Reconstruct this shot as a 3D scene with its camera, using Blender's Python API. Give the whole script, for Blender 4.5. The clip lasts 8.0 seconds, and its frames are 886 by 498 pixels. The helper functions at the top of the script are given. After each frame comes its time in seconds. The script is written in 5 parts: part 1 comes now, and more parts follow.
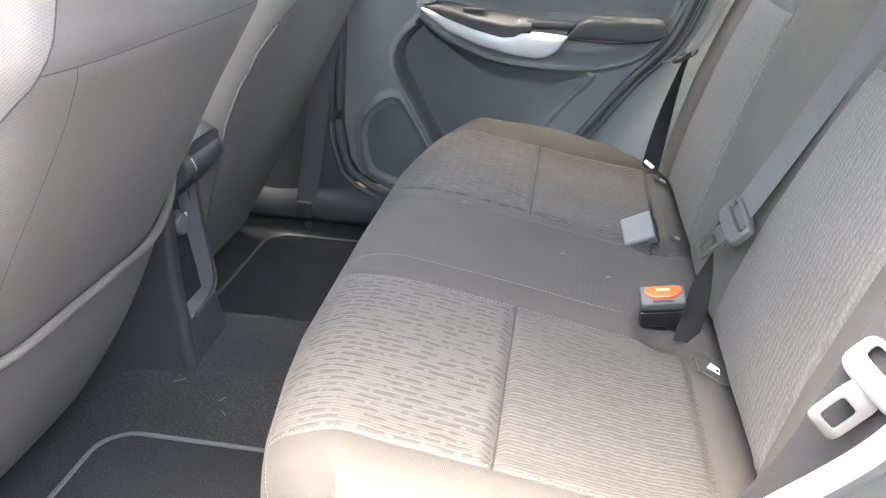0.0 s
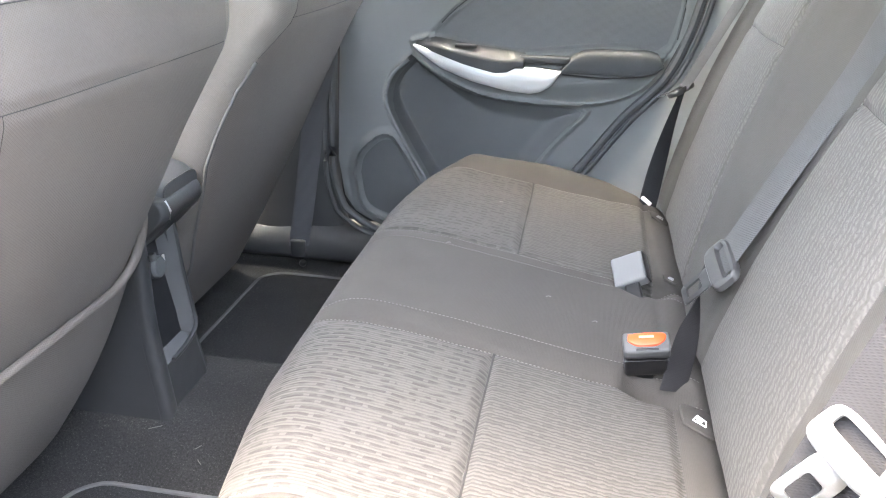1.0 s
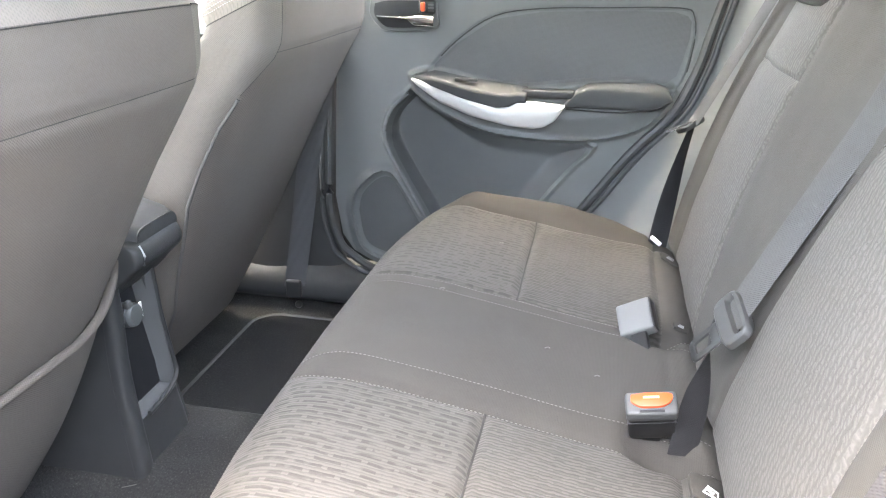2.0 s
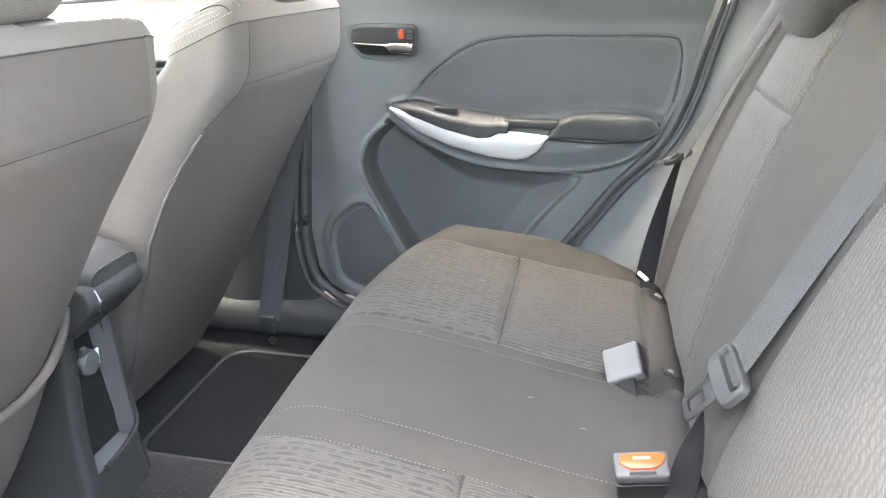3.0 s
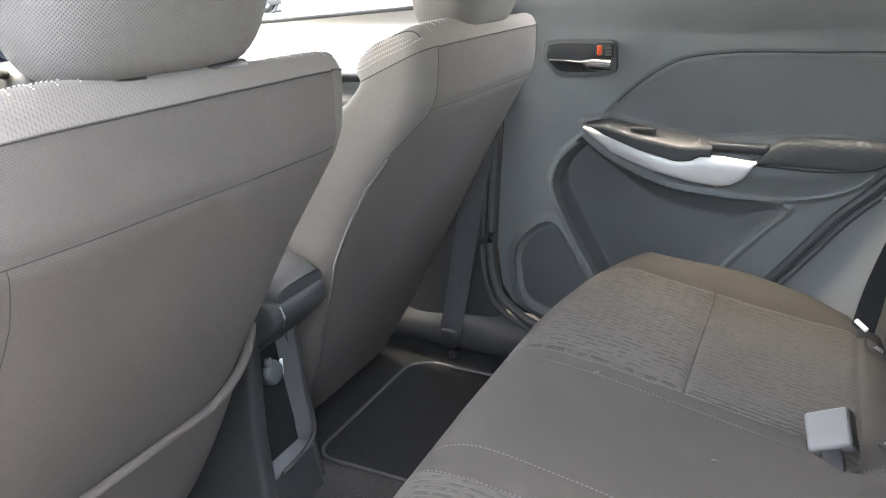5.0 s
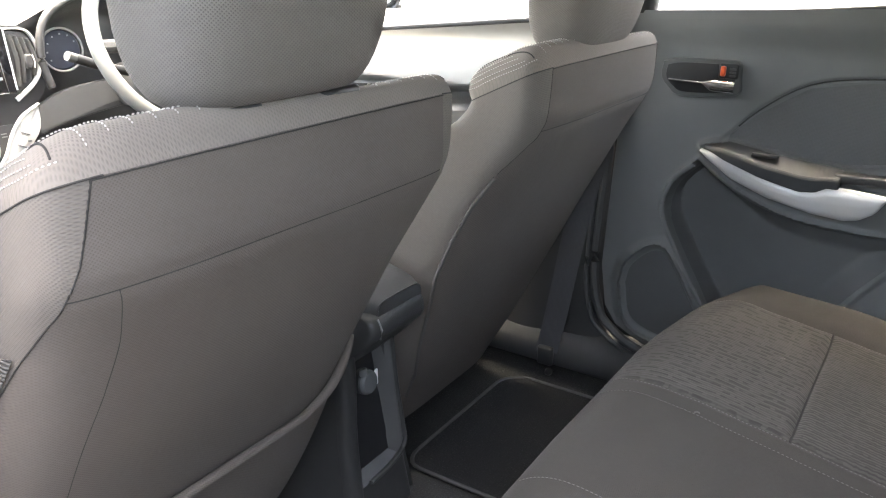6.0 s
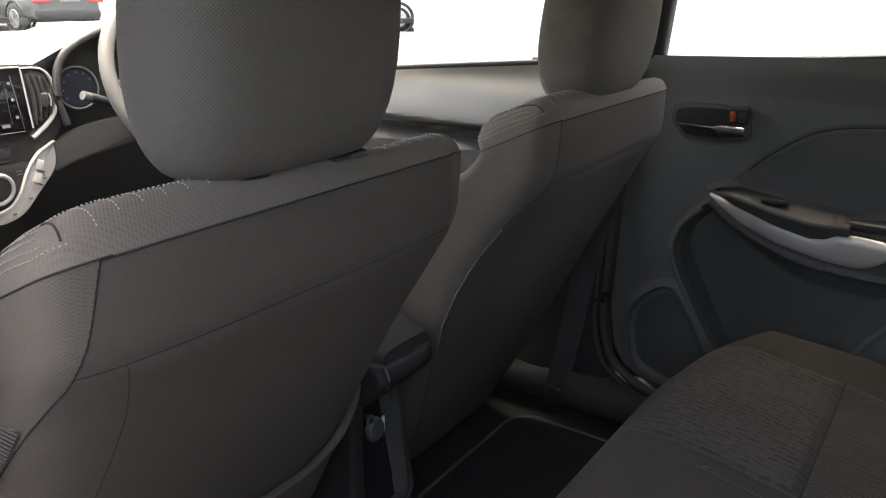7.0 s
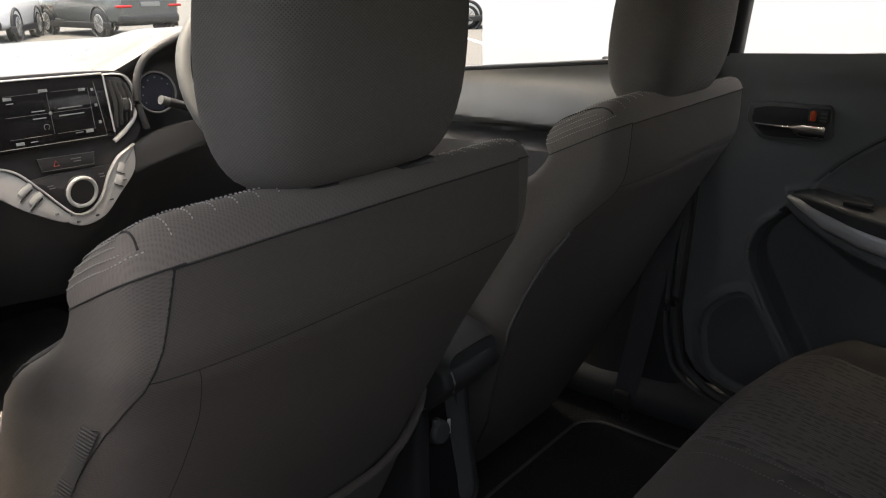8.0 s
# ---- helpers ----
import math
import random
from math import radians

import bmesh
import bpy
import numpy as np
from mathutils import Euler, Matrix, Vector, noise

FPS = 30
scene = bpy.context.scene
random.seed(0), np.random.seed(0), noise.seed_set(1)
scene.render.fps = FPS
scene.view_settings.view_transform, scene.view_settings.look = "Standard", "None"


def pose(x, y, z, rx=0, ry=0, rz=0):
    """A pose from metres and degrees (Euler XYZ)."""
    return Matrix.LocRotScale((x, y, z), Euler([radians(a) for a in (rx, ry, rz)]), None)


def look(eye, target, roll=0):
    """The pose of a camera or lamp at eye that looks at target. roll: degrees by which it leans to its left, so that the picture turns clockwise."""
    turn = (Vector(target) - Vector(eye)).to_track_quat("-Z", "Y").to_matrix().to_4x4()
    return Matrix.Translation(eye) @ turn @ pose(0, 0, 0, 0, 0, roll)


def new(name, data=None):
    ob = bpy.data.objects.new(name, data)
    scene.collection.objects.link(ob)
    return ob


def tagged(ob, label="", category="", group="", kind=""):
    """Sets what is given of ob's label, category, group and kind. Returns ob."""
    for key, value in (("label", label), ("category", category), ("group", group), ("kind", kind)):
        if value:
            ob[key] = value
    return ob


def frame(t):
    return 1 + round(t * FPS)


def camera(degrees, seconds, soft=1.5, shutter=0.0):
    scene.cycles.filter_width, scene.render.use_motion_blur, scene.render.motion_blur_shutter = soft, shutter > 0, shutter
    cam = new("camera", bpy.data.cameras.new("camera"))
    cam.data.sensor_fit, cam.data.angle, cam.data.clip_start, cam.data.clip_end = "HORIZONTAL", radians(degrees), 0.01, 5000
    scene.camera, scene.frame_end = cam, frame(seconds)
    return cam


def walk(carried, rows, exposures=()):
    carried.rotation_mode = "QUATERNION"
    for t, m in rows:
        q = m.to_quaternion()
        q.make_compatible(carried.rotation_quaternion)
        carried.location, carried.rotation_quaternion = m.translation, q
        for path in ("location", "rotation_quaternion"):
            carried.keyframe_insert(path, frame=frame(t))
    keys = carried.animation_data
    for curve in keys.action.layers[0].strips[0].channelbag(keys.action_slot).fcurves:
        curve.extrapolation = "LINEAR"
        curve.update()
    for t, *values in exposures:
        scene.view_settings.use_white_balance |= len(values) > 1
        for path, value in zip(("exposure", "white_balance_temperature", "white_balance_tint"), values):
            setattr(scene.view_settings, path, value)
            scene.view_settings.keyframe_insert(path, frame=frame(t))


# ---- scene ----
cam = camera(58.7, 8.0, 1.1)
PATH = [
    (0, (-0.229, -1.087, 0.838), (-0.478, 0.702, -0.02), 2.4),
    (0.5, (-0.219, -1.071, 0.842), (-0.486, 0.728, 0.009), 1.9),
    (1, (-0.174, -1.034, 0.841), (-0.486, 0.776, 0.051), 1.4),
    (2.5, (-0.151, -0.91, 0.834), (-0.518, 0.929, 0.139), 0.8),
    (3, (-0.154, -0.878, 0.844), (-0.484, 0.974, 0.167), 1.1),
    (3.5, (-0.164, -0.858, 0.867), (-0.486, 0.993, 0.182), 1.0),
    (4, (-0.155, -0.841, 0.872), (-0.506, 1.01, 0.203), 1.2),
    (4.5, (-0.154, -0.833, 0.875), (-0.72, 0.962, 0.199), 0.4),
    (5, (-0.148, -0.819, 0.874), (-0.948, 0.881, 0.19), -0.7),
    (5.2, (-0.167, -0.815, 0.875), (-1.038, 0.847, 0.183), -0.1),
    (6.3, (-0.151, -0.791, 0.913), (-1.195, 0.772, 0.228), 0.2),
    (6.5, (-0.16, -0.786, 0.92), (-1.205, 0.778, 0.241), 0.3),
    (7, (-0.157, -0.789, 0.94), (-1.219, 0.78, 0.298), 0.5),
    (7.5, (-0.156, -0.79, 0.949), (-1.268, 0.743, 0.307), 0.0),
    (8, (-0.16, -0.784, 0.947), (-1.357, 0.681, 0.3), -0.8),
]

EXPOSURES = [(0, 5.7, 7200, 7), (1, 6.05, 7250, 7), (2.5, 6.18, 7500, 6), (3.5, 5.97, 7450, 6), (4.2, 5.52, 7400, 6), (5.2, 5.37, 7500, 7), (6.5, 4.0, 7700, 8), (7.0, 3.03, 7800, 9), (8.0, 2.25, 7900, 9)]
walk(cam, [(t, look(eye, target, roll)) for t, eye, target, roll in PATH], EXPOSURES)

# ---- light: a bright overcast day ----
world = bpy.data.worlds.new("sky")
scene.world = world
world.use_nodes = True
sky = world.node_tree.nodes.new("ShaderNodeTexSky")
sky.sky_type, sky.sun_disc = "NISHITA", False
sky.sun_elevation, sky.sun_rotation = radians(83), radians(246)
sky.air_density, sky.dust_density, sky.ozone_density = 1.0, 6.0, 0.6
world.node_tree.nodes["Background"].inputs["Strength"].default_value = 0.15
world.node_tree.links.new(sky.outputs[0], world.node_tree.nodes["Background"].inputs[0])
sun = new("sun", bpy.data.lights.new("sun", "SUN"))
sun.data.energy, sun.data.angle, sun.data.color = 0.4, radians(20), (1.0, 0.99, 0.97)
sun.matrix_world = look((-0.9, -0.4, 8.0), (0, 0, 0))

YC = 0.015  # the car's middle plane


# ---- materials ----
def nodes_of(name):
    m = bpy.data.materials.new(name)
    m.use_nodes = True
    nt = m.node_tree
    return m, nt, nt.nodes["Principled BSDF"]


def add(nt, kind, **values):
    n = nt.nodes.new(kind)
    for key, value in values.items():
        if key in n.inputs:
            n.inputs[key].default_value = value
    return n


def link(nt, a, b):
    nt.links.new(a, b)


def ramp(nt, fac, stops):
    r = nt.nodes.new("ShaderNodeValToRGB")
    e = r.color_ramp.elements
    e[0].position, e[0].color = stops[0][0], (*stops[0][1], 1)
    e[1].position, e[1].color = stops[-1][0], (*stops[-1][1], 1)
    for p, c in stops[1:-1]:
        e.new(p).color = (*c, 1)
    link(nt, fac, r.inputs[0])
    return r.outputs[0]


def mix(nt, fac, a, b, blend="MIX"):
    n = nt.nodes.new("ShaderNodeMix")
    n.data_type, n.blend_type = "RGBA", blend
    for sock, v in ((n.inputs[0], fac), (n.inputs[6], a), (n.inputs[7], b)):
        if isinstance(v, bpy.types.NodeSocket):
            link(nt, v, sock)
        else:
            sock.default_value = v if isinstance(v, (int, float)) else (*v, 1)
    return n.outputs[2]


def arith(nt, op, a, b=0.0):
    n = nt.nodes.new("ShaderNodeMath")
    n.operation = op
    for sock, v in zip(n.inputs, (a, b)):
        if isinstance(v, bpy.types.NodeSocket):
            link(nt, v, sock)
        else:
            sock.default_value = v
    return n.outputs[0]


def coords(nt, scale=(1, 1, 1), turn=(0, 0, 0)):
    c, mp = nt.nodes.new("ShaderNodeTexCoord"), nt.nodes.new("ShaderNodeMapping")
    mp.inputs["Scale"].default_value, mp.inputs["Rotation"].default_value = scale, turn
    link(nt, c.outputs["Object"], mp.inputs[0])
    return mp.outputs[0]


def noise_of(nt, where, scale, detail=3.0, rough=0.6):
    n = add(nt, "ShaderNodeTexNoise", Scale=scale, Detail=detail, Roughness=rough)
    link(nt, where, n.inputs["Vector"])
    return n.outputs[0]


def wave_of(nt, where, axis, period, distortion=1.0, dscale=1.0, detail=1.0):
    w = add(nt, "ShaderNodeTexWave", Scale=math.pi / 10 / period, Distortion=distortion, Detail=detail)
    w.inputs["Detail Scale"].default_value = dscale
    w.bands_direction = axis
    link(nt, where, w.inputs["Vector"])
    return w.outputs["Fac"]


def bump(nt, bsdf, height, strength, distance):
    b = add(nt, "ShaderNodeBump", Strength=strength, Distance=distance)
    link(nt, height, b.inputs["Height"])
    link(nt, b.outputs[0], bsdf.inputs["Normal"])


def plain(name, color, rough=0.5, metal=0.0, grain=900.0, strength=0.25, vary=0.12, coat=0.0):
    """A moulded or painted surface: fine grain, faint blotches and a little dust in the gloss."""
    m, nt, b = nodes_of(name)
    where = coords(nt)
    big, fine = noise_of(nt, where, 7.0, 4), noise_of(nt, where, grain, 2)
    dark, light = [c * (1 - vary) for c in color], [min(1, c * (1 + vary)) for c in color]
    link(nt, mix(nt, big, dark, light), b.inputs["Base Color"])
    link(nt, ramp(nt, noise_of(nt, where, 24.0, 5), [(0.3, (rough - 0.06,) * 3), (0.75, (min(1, rough + 0.1),) * 3)]), b.inputs["Roughness"])
    b.inputs["Metallic"].default_value = metal
    b.inputs["Coat Weight"].default_value = coat
    bump(nt, b, fine, strength, 0.0006)
    return m


def weave(name, color, period=0.0016, turn=(0, 0, 0), strength=0.5, axes="YZ", vary=0.16, wobble=0.6, contrast=0.28):
    """A close-woven car cloth: two crossed ribs, slight mottling."""
    m, nt, b = nodes_of(name)
    where = coords(nt, turn=turn)
    threads = arith(nt, "MULTIPLY", wave_of(nt, where, axes[0], period, wobble), wave_of(nt, where, axes[1], period, wobble))
    big, mid = noise_of(nt, where, 5.0, 4), noise_of(nt, where, 260.0, 2)
    shade = mix(nt, big, [c * (1 - vary) for c in color], [c * (1 + vary) for c in color])
    shade = mix(nt, arith(nt, "MULTIPLY", mid, 0.35), shade, [c * 1.5 for c in color])
    link(nt, mix(nt, arith(nt, "MULTIPLY", threads, contrast), shade, [c * 0.55 for c in color]), b.inputs["Base Color"])
    b.inputs["Roughness"].default_value = 0.92
    b.inputs["Sheen Weight"].default_value, b.inputs["Sheen Roughness"].default_value = 0.03, 0.5
    b.inputs["Specular IOR Level"].default_value = 0.15
    bump(nt, b, threads, strength, 0.0008)
    return m


def knit(name, color, axis, period, dash, turn=(0, 0, 0), wander=3.0, strokes=0.0, rib=0.6):
    """A ribbed knit: wavy ribs, and short darker dashes lying between them."""
    m, nt, b = nodes_of(name)
    where = coords(nt, turn=turn)
    ribs = wave_of(nt, where, axis, period, wander, 2.2, 1.5)
    # dashes: flat cells in staggered rows, bent and thinned out by noise
    bent = nt.nodes.new("ShaderNodeVectorMath")
    bent.operation = "MULTIPLY_ADD"
    shift = add(nt, "ShaderNodeTexNoise", Scale=38.0, Detail=1.0)
    link(nt, where, shift.inputs["Vector"])
    link(nt, shift.outputs["Color"], bent.inputs[0])
    bent.inputs[1].default_value = (0.012, 0.006, 0.0)
    link(nt, where, bent.inputs[2])
    cells = add(nt, "ShaderNodeTexBrick", Scale=1.0)
    cells.offset, cells.offset_frequency, cells.squash = 0.5, 2, 1.0
    cells.inputs["Mortar Size"].default_value = 0.0036
    cells.inputs["Mortar Smooth"].default_value = 0.25
    cells.inputs["Brick Width"].default_value, cells.inputs["Row Height"].default_value = 0.034, 0.0112
    link(nt, bent.outputs[0], cells.inputs["Vector"])
    spots = arith(nt, "MULTIPLY", arith(nt, "SUBTRACT", 1.0, cells.outputs["Fac"]), ramp(nt, noise_of(nt, where, 55.0, 1, 0.4), [(0.36, (0, 0, 0)), (0.52, (1, 1, 1))]))
    big, fine = noise_of(nt, where, 4.0, 4), noise_of(nt, where, 420.0, 2)
    base = mix(nt, big, [c * 0.9 for c in color], [c * 1.1 for c in color])
    base = mix(nt, ramp(nt, ribs, [(0.15, (0, 0, 0)), (0.65, (1, 1, 1))]), [c * rib for c in color], base)
    base = mix(nt, arith(nt, "MULTIPLY", spots, dash), base, [c * 0.3 for c in color])
    if strokes:
        slant = wave_of(nt, coords(nt, turn=(radians(48), 0, 0)), "Y", 0.0050, 7.0, 2.0, 2.0)
        slant = arith(nt, "MULTIPLY", slant, ramp(nt, ribs, [(0.2, (0.35, 0.35, 0.35)), (0.8, (1, 1, 1))]))
        base = mix(nt, arith(nt, "MULTIPLY", slant, strokes), base, [c * 0.3 for c in color])
        ribs = arith(nt, "SUBTRACT", ribs, slant)
    link(nt, mix(nt, arith(nt, "MULTIPLY", fine, 0.35), base, [c * 1.3 for c in color]), b.inputs["Base Color"])
    b.inputs["Roughness"].default_value = 0.93
    b.inputs["Sheen Weight"].default_value = 0.03
    b.inputs["Specular IOR Level"].default_value = 0.15
    bump(nt, b, arith(nt, "ADD", ribs, arith(nt, "MULTIPLY", fine, 0.6)), 0.4, 0.0010)
    return m


def carpet(name, color):
    m, nt, b = nodes_of(name)
    where = coords(nt)
    fibre, big = noise_of(nt, where, 330.0, 4, 0.9), noise_of(nt, where, 14.0, 5)
    lint = ramp(nt, noise_of(nt, where, 330.0, 2, 0.9), [(0.63, (0, 0, 0)), (0.70, (1, 1, 1))])
    shade = mix(nt, big, [c * 0.6 for c in color], [c * 1.5 for c in color])
    shade = mix(nt, arith(nt, "MULTIPLY", lint, 0.5), shade, (0.16, 0.15, 0.14))
    link(nt, mix(nt, ramp(nt, fibre, [(0.36, (0, 0, 0)), (0.64, (1, 1, 1))]), [c * 0.3 for c in color], shade), b.inputs["Base Color"])
    b.inputs["Roughness"].default_value = 1.0
    bump(nt, b, fibre, 1.0, 0.004)
    return m


def glass(name, tint=(0.93, 0.96, 0.95)):
    m, nt, b = nodes_of(name)
    b.inputs["Base Color"].default_value = (*tint, 1)
    b.inputs["Roughness"].default_value = 0.0
    b.inputs["Transmission Weight"].default_value = 1.0
    b.inputs["IOR"].default_value = 1.02
    return m


def glow(name, color, power):
    m, nt, b = nodes_of(name)
    b.inputs["Base Color"].default_value = (*[c * 0.3 for c in color], 1)
    b.inputs["Emission Color"].default_value = (*color, 1)
    b.inputs["Emission Strength"].default_value = power
    return m


# bench cloths are coloured darker to hold the dimmer light at the rear
CLOTH = weave("plain seat cloth", (0.056, 0.0515, 0.0465), 0.0018, strength=0.3, axes="XY")
CLOTH_UP = weave("plain backrest cloth", (0.061, 0.057, 0.0515), 0.0018, strength=0.3)
KNIT = knit("ribbed seat knit", (0.083, 0.078, 0.072), "Y", 0.0052, 0.62, wander=1.6, rib=0.77)
KNIT_FINE = knit("fine ribbed seat knit", (0.082, 0.077, 0.071), "Y", 0.0056, 0.35, wander=3.0, rib=0.56)
KNIT_BACK = knit("wavy backrest knit", (0.112, 0.105, 0.097), "Y", 0.0085, 0.0, turn=(radians(6), 0, 0), wander=4.5, strokes=0.45)
# front cloths are coloured lighter for the stronger light at the front
FRONT_CLOTH = weave("front seat cloth", (0.110, 0.096, 0.0855), 0.0021, turn=(radians(40), 0, 0), strength=0.35, contrast=0.35)
# the light that falls on the flanks is put into this paler copy
FRONT_SIDE = weave("front seat side cloth lightened for light", (0.133, 0.118, 0.105), 0.0021, turn=(0, radians(40), 0), strength=0.35, axes="XZ", contrast=0.35)
FRONT_KNIT = weave("shoulder knit", (0.162, 0.143, 0.127), 0.0026, turn=(0, 0, radians(30)), strength=0.35, axes="XY", contrast=0.3)
DIAGONAL = Matrix(((-0.7071, 0.7071, 0), (0.5, 0.5, 0.7071), (0.5, 0.5, -0.7071))).to_euler()
DOTTED = weave("dotted headrest cloth", (0.145, 0.133, 0.122), 0.0021, turn=DIAGONAL, strength=0.6, wobble=0.05, contrast=0.45)
THREAD = plain("light thread", (0.38, 0.355, 0.325), 0.8, strength=0)
BENCH_THREAD = plain("bench thread", (0.13, 0.123, 0.113), 0.8, strength=0)
DARK_THREAD = plain("dark seam", (0.03, 0.028, 0.026), 0.9, strength=0)
PIPING = weave("piping cloth", (0.10, 0.095, 0.089), 0.0012)
DOOR_GREY = plain("door plastic", (0.146, 0.152, 0.150), 0.6, grain=1300, strength=0.35)
DARK = plain("dark moulded plastic", (0.034, 0.0345, 0.035), 0.45, grain=1300, strength=0.3)
BLACK = plain("black plastic", (0.016, 0.016, 0.017), 0.4, strength=0.15)
TRIM_GREY = plain("grey moulded trim", (0.085, 0.089, 0.088), 0.5, grain=1100, strength=0.3)
SIDE_GREY = plain("grey recess lining", (0.075, 0.076, 0.076), 0.55)
SILL_DARK = plain("dark grained sill", (0.045, 0.046, 0.047), 0.72, grain=900, strength=0.4)
ARM_PAD = plain("dark armrest skin", (0.048, 0.049, 0.0495), 0.6, grain=900, strength=0.4)
ARCH_GREY = plain("grey arch lining", (0.115, 0.120, 0.120), 0.5, grain=1100, strength=0.3)
POCKET_GREY = plain("darker pocket lining", (0.105, 0.109, 0.109), 0.62, grain=1300, strength=0.35)
UPPER_GREY = plain("pale upper door panel", (0.19, 0.195, 0.195), 0.5, grain=1100, strength=0.3)
GRILLE = plain("speaker grille mesh", (0.088, 0.091, 0.091), 0.6, grain=420, strength=0.7)
PAD_CLOTH = weave("armrest cloth", (0.075, 0.077, 0.077), 0.002, axes="XZ")
GLOSS = plain("satin dark plastic", (0.05, 0.052, 0.053), 0.6, strength=0.1)
INSERT = weave("door insert cloth", (0.138, 0.141, 0.141), 0.0022, axes="XZ")
RUBBER = plain("rubber seal", (0.062, 0.065, 0.066), 0.6, strength=0.2)
SILVER = plain("silver paint", (0.58, 0.575, 0.565), 0.36, 0.25, grain=2500, strength=0.05, vary=0.04)
DASH_SILVER = plain("satin silver fascia", (0.46, 0.46, 0.45), 0.36, 0.35, grain=2500, strength=0.05, vary=0.04)
CHROME = plain("chrome", (0.85, 0.85, 0.86), 0.08, 1.0, strength=0.0, vary=0.02)
CARPET = carpet("carpet", (0.046, 0.045, 0.0445))
MAT = carpet("mat pile", (0.034, 0.035, 0.037))
MAT_EDGE = weave("mat binding", (0.10, 0.10, 0.10), 0.003)
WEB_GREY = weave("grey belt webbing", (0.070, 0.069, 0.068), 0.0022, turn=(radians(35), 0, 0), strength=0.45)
# darker copy: holds the shade of the lower belt runs; the near belt uses it too
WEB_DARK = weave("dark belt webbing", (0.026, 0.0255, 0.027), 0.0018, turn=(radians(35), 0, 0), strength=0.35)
BUCKLE_GREY = plain("grey buckle plastic", (0.14, 0.14, 0.138), 0.5)
TONGUE_GREY = plain("grey tongue plastic", (0.048, 0.048, 0.047), 0.5)
# darkened steel: the middle latch plate's shade is put into its colour
DARK_STEEL = plain("shaded steel", (0.06, 0.06, 0.06), 0.35, 0.6)
WEB_FRONT = weave("front belt webbing", (0.085, 0.085, 0.088), 0.0024, strength=0.6, axes="XZ")
TAG_CLOTH = weave("tag cloth", (0.10, 0.095, 0.09), 0.004, strength=1.0)
LIGHT_GREY = plain("light grey plastic", (0.22, 0.22, 0.216), 0.45)
ORANGE = plain("orange button", (0.62, 0.085, 0.022), 0.35, strength=0.05)
PALE_ORANGE = plain("pale print on the button", (0.9, 0.45, 0.25), 0.4, strength=0)
STEEL = plain("steel", (0.5, 0.5, 0.5), 0.3, 1.0)
WHITE = plain("white print", (0.8, 0.8, 0.78), 0.5, strength=0)
RED = plain("red print", (0.4, 0.07, 0.05), 0.5, strength=0)
SCREEN = plain("screen glass", (0.006, 0.006, 0.007), 0.08, strength=0)
DASH = plain("dashboard pad", (0.11, 0.112, 0.113), 0.32, grain=700, strength=0.25)
GAUGE = glow("blue gauge face", (0.014, 0.02, 0.045), 0.012)
ICON = glow("screen print", (0.35, 0.38, 0.4), 0.02)
GLASS = glass("window glass")
TARMAC = plain("tarmac", (0.12, 0.118, 0.113), 0.9, grain=60, strength=0.6)
WALL = plain("light blocking wall", (0.085, 0.084, 0.081), 0.9, grain=90, strength=0.4)
PAINT_WHITE = plain("white car paint", (0.8, 0.8, 0.8), 0.2, strength=0, vary=0.02, coat=0.5)
PAINT_DARK = plain("dark green-grey car paint", (0.085, 0.095, 0.095), 0.2, strength=0, vary=0.04, coat=0.8)
TYRE = plain("tyre", (0.02, 0.02, 0.02), 0.8)
TAIL = plain("tail lamp red", (0.5, 0.02, 0.02), 0.2, strength=0)
BODY = plain("body paint", (0.45, 0.46, 0.47), 0.25, 0.3, strength=0, vary=0.03, coat=0.6)
HEADREST_REAR = weave("rear headrest cloth", (0.040, 0.038, 0.034), 0.0018)
PILLAR_DARK = plain("dark rear pillar lining", (0.055, 0.058, 0.057), 0.55, grain=1100, strength=0.3)
HEADLINER = weave("headliner cloth", (0.55, 0.54, 0.52), 0.002, axes="XY")


# ---- helpers ----
def thing(name, at, label, category, group="", kind=""):
    ob = new(name)
    ob.location = at
    ob.empty_display_size = 0.05
    return tagged(ob, label, category, group, kind)




def part(name, bm, material, parent=None, label="", smooth=True, kind=""):
    """Links a bmesh, given in world places, as one mesh under a thing or a part."""
    me = bpy.data.meshes.new(name)
    bmesh.ops.recalc_face_normals(bm, faces=bm.faces)
    base = Vector((0, 0, 0))
    if parent is not None:
        p = parent
        while p is not None:
            base, p = base + p.location, p.parent
    bmesh.ops.translate(bm, verts=bm.verts, vec=-base)
    bm.to_mesh(me)
    bm.free()
    if smooth:
        for f in me.polygons:
            f.use_smooth = True
        me.set_sharp_from_angle(angle=radians(38))
    me.materials.append(material)
    ob = new(name, me)
    ob.parent = parent
    return tagged(ob, label, kind=kind)


def lone(name, bm, material, label, category, kind="", group="", smooth=True):
    """One mesh that is a thing by itself."""
    return tagged(part(name, bm, material, None, label, smooth), "", category, group, kind)


def lerp_table(table, x):
    xs, ys = zip(*table)
    return float(np.interp(x, xs, ys))


def spline(pts, n):
    """n + 1 places along a smooth curve through the given ones."""
    p = [Vector(q) for q in pts]
    p = [2 * p[0] - p[1]] + p + [2 * p[-1] - p[-2]]
    out, last = [], len(p) - 3
    for k in range(n + 1):
        s = min(k / n * last, last - 1e-6)
        i, f = int(s), s - int(s)
        a, b, c, d = p[i:i + 4]
        out.append(0.5 * (2 * b + (c - a) * f + (2 * a - 5 * b + 4 * c - d) * f * f + (3 * b - a - 3 * c + d) * f ** 3))
    return out


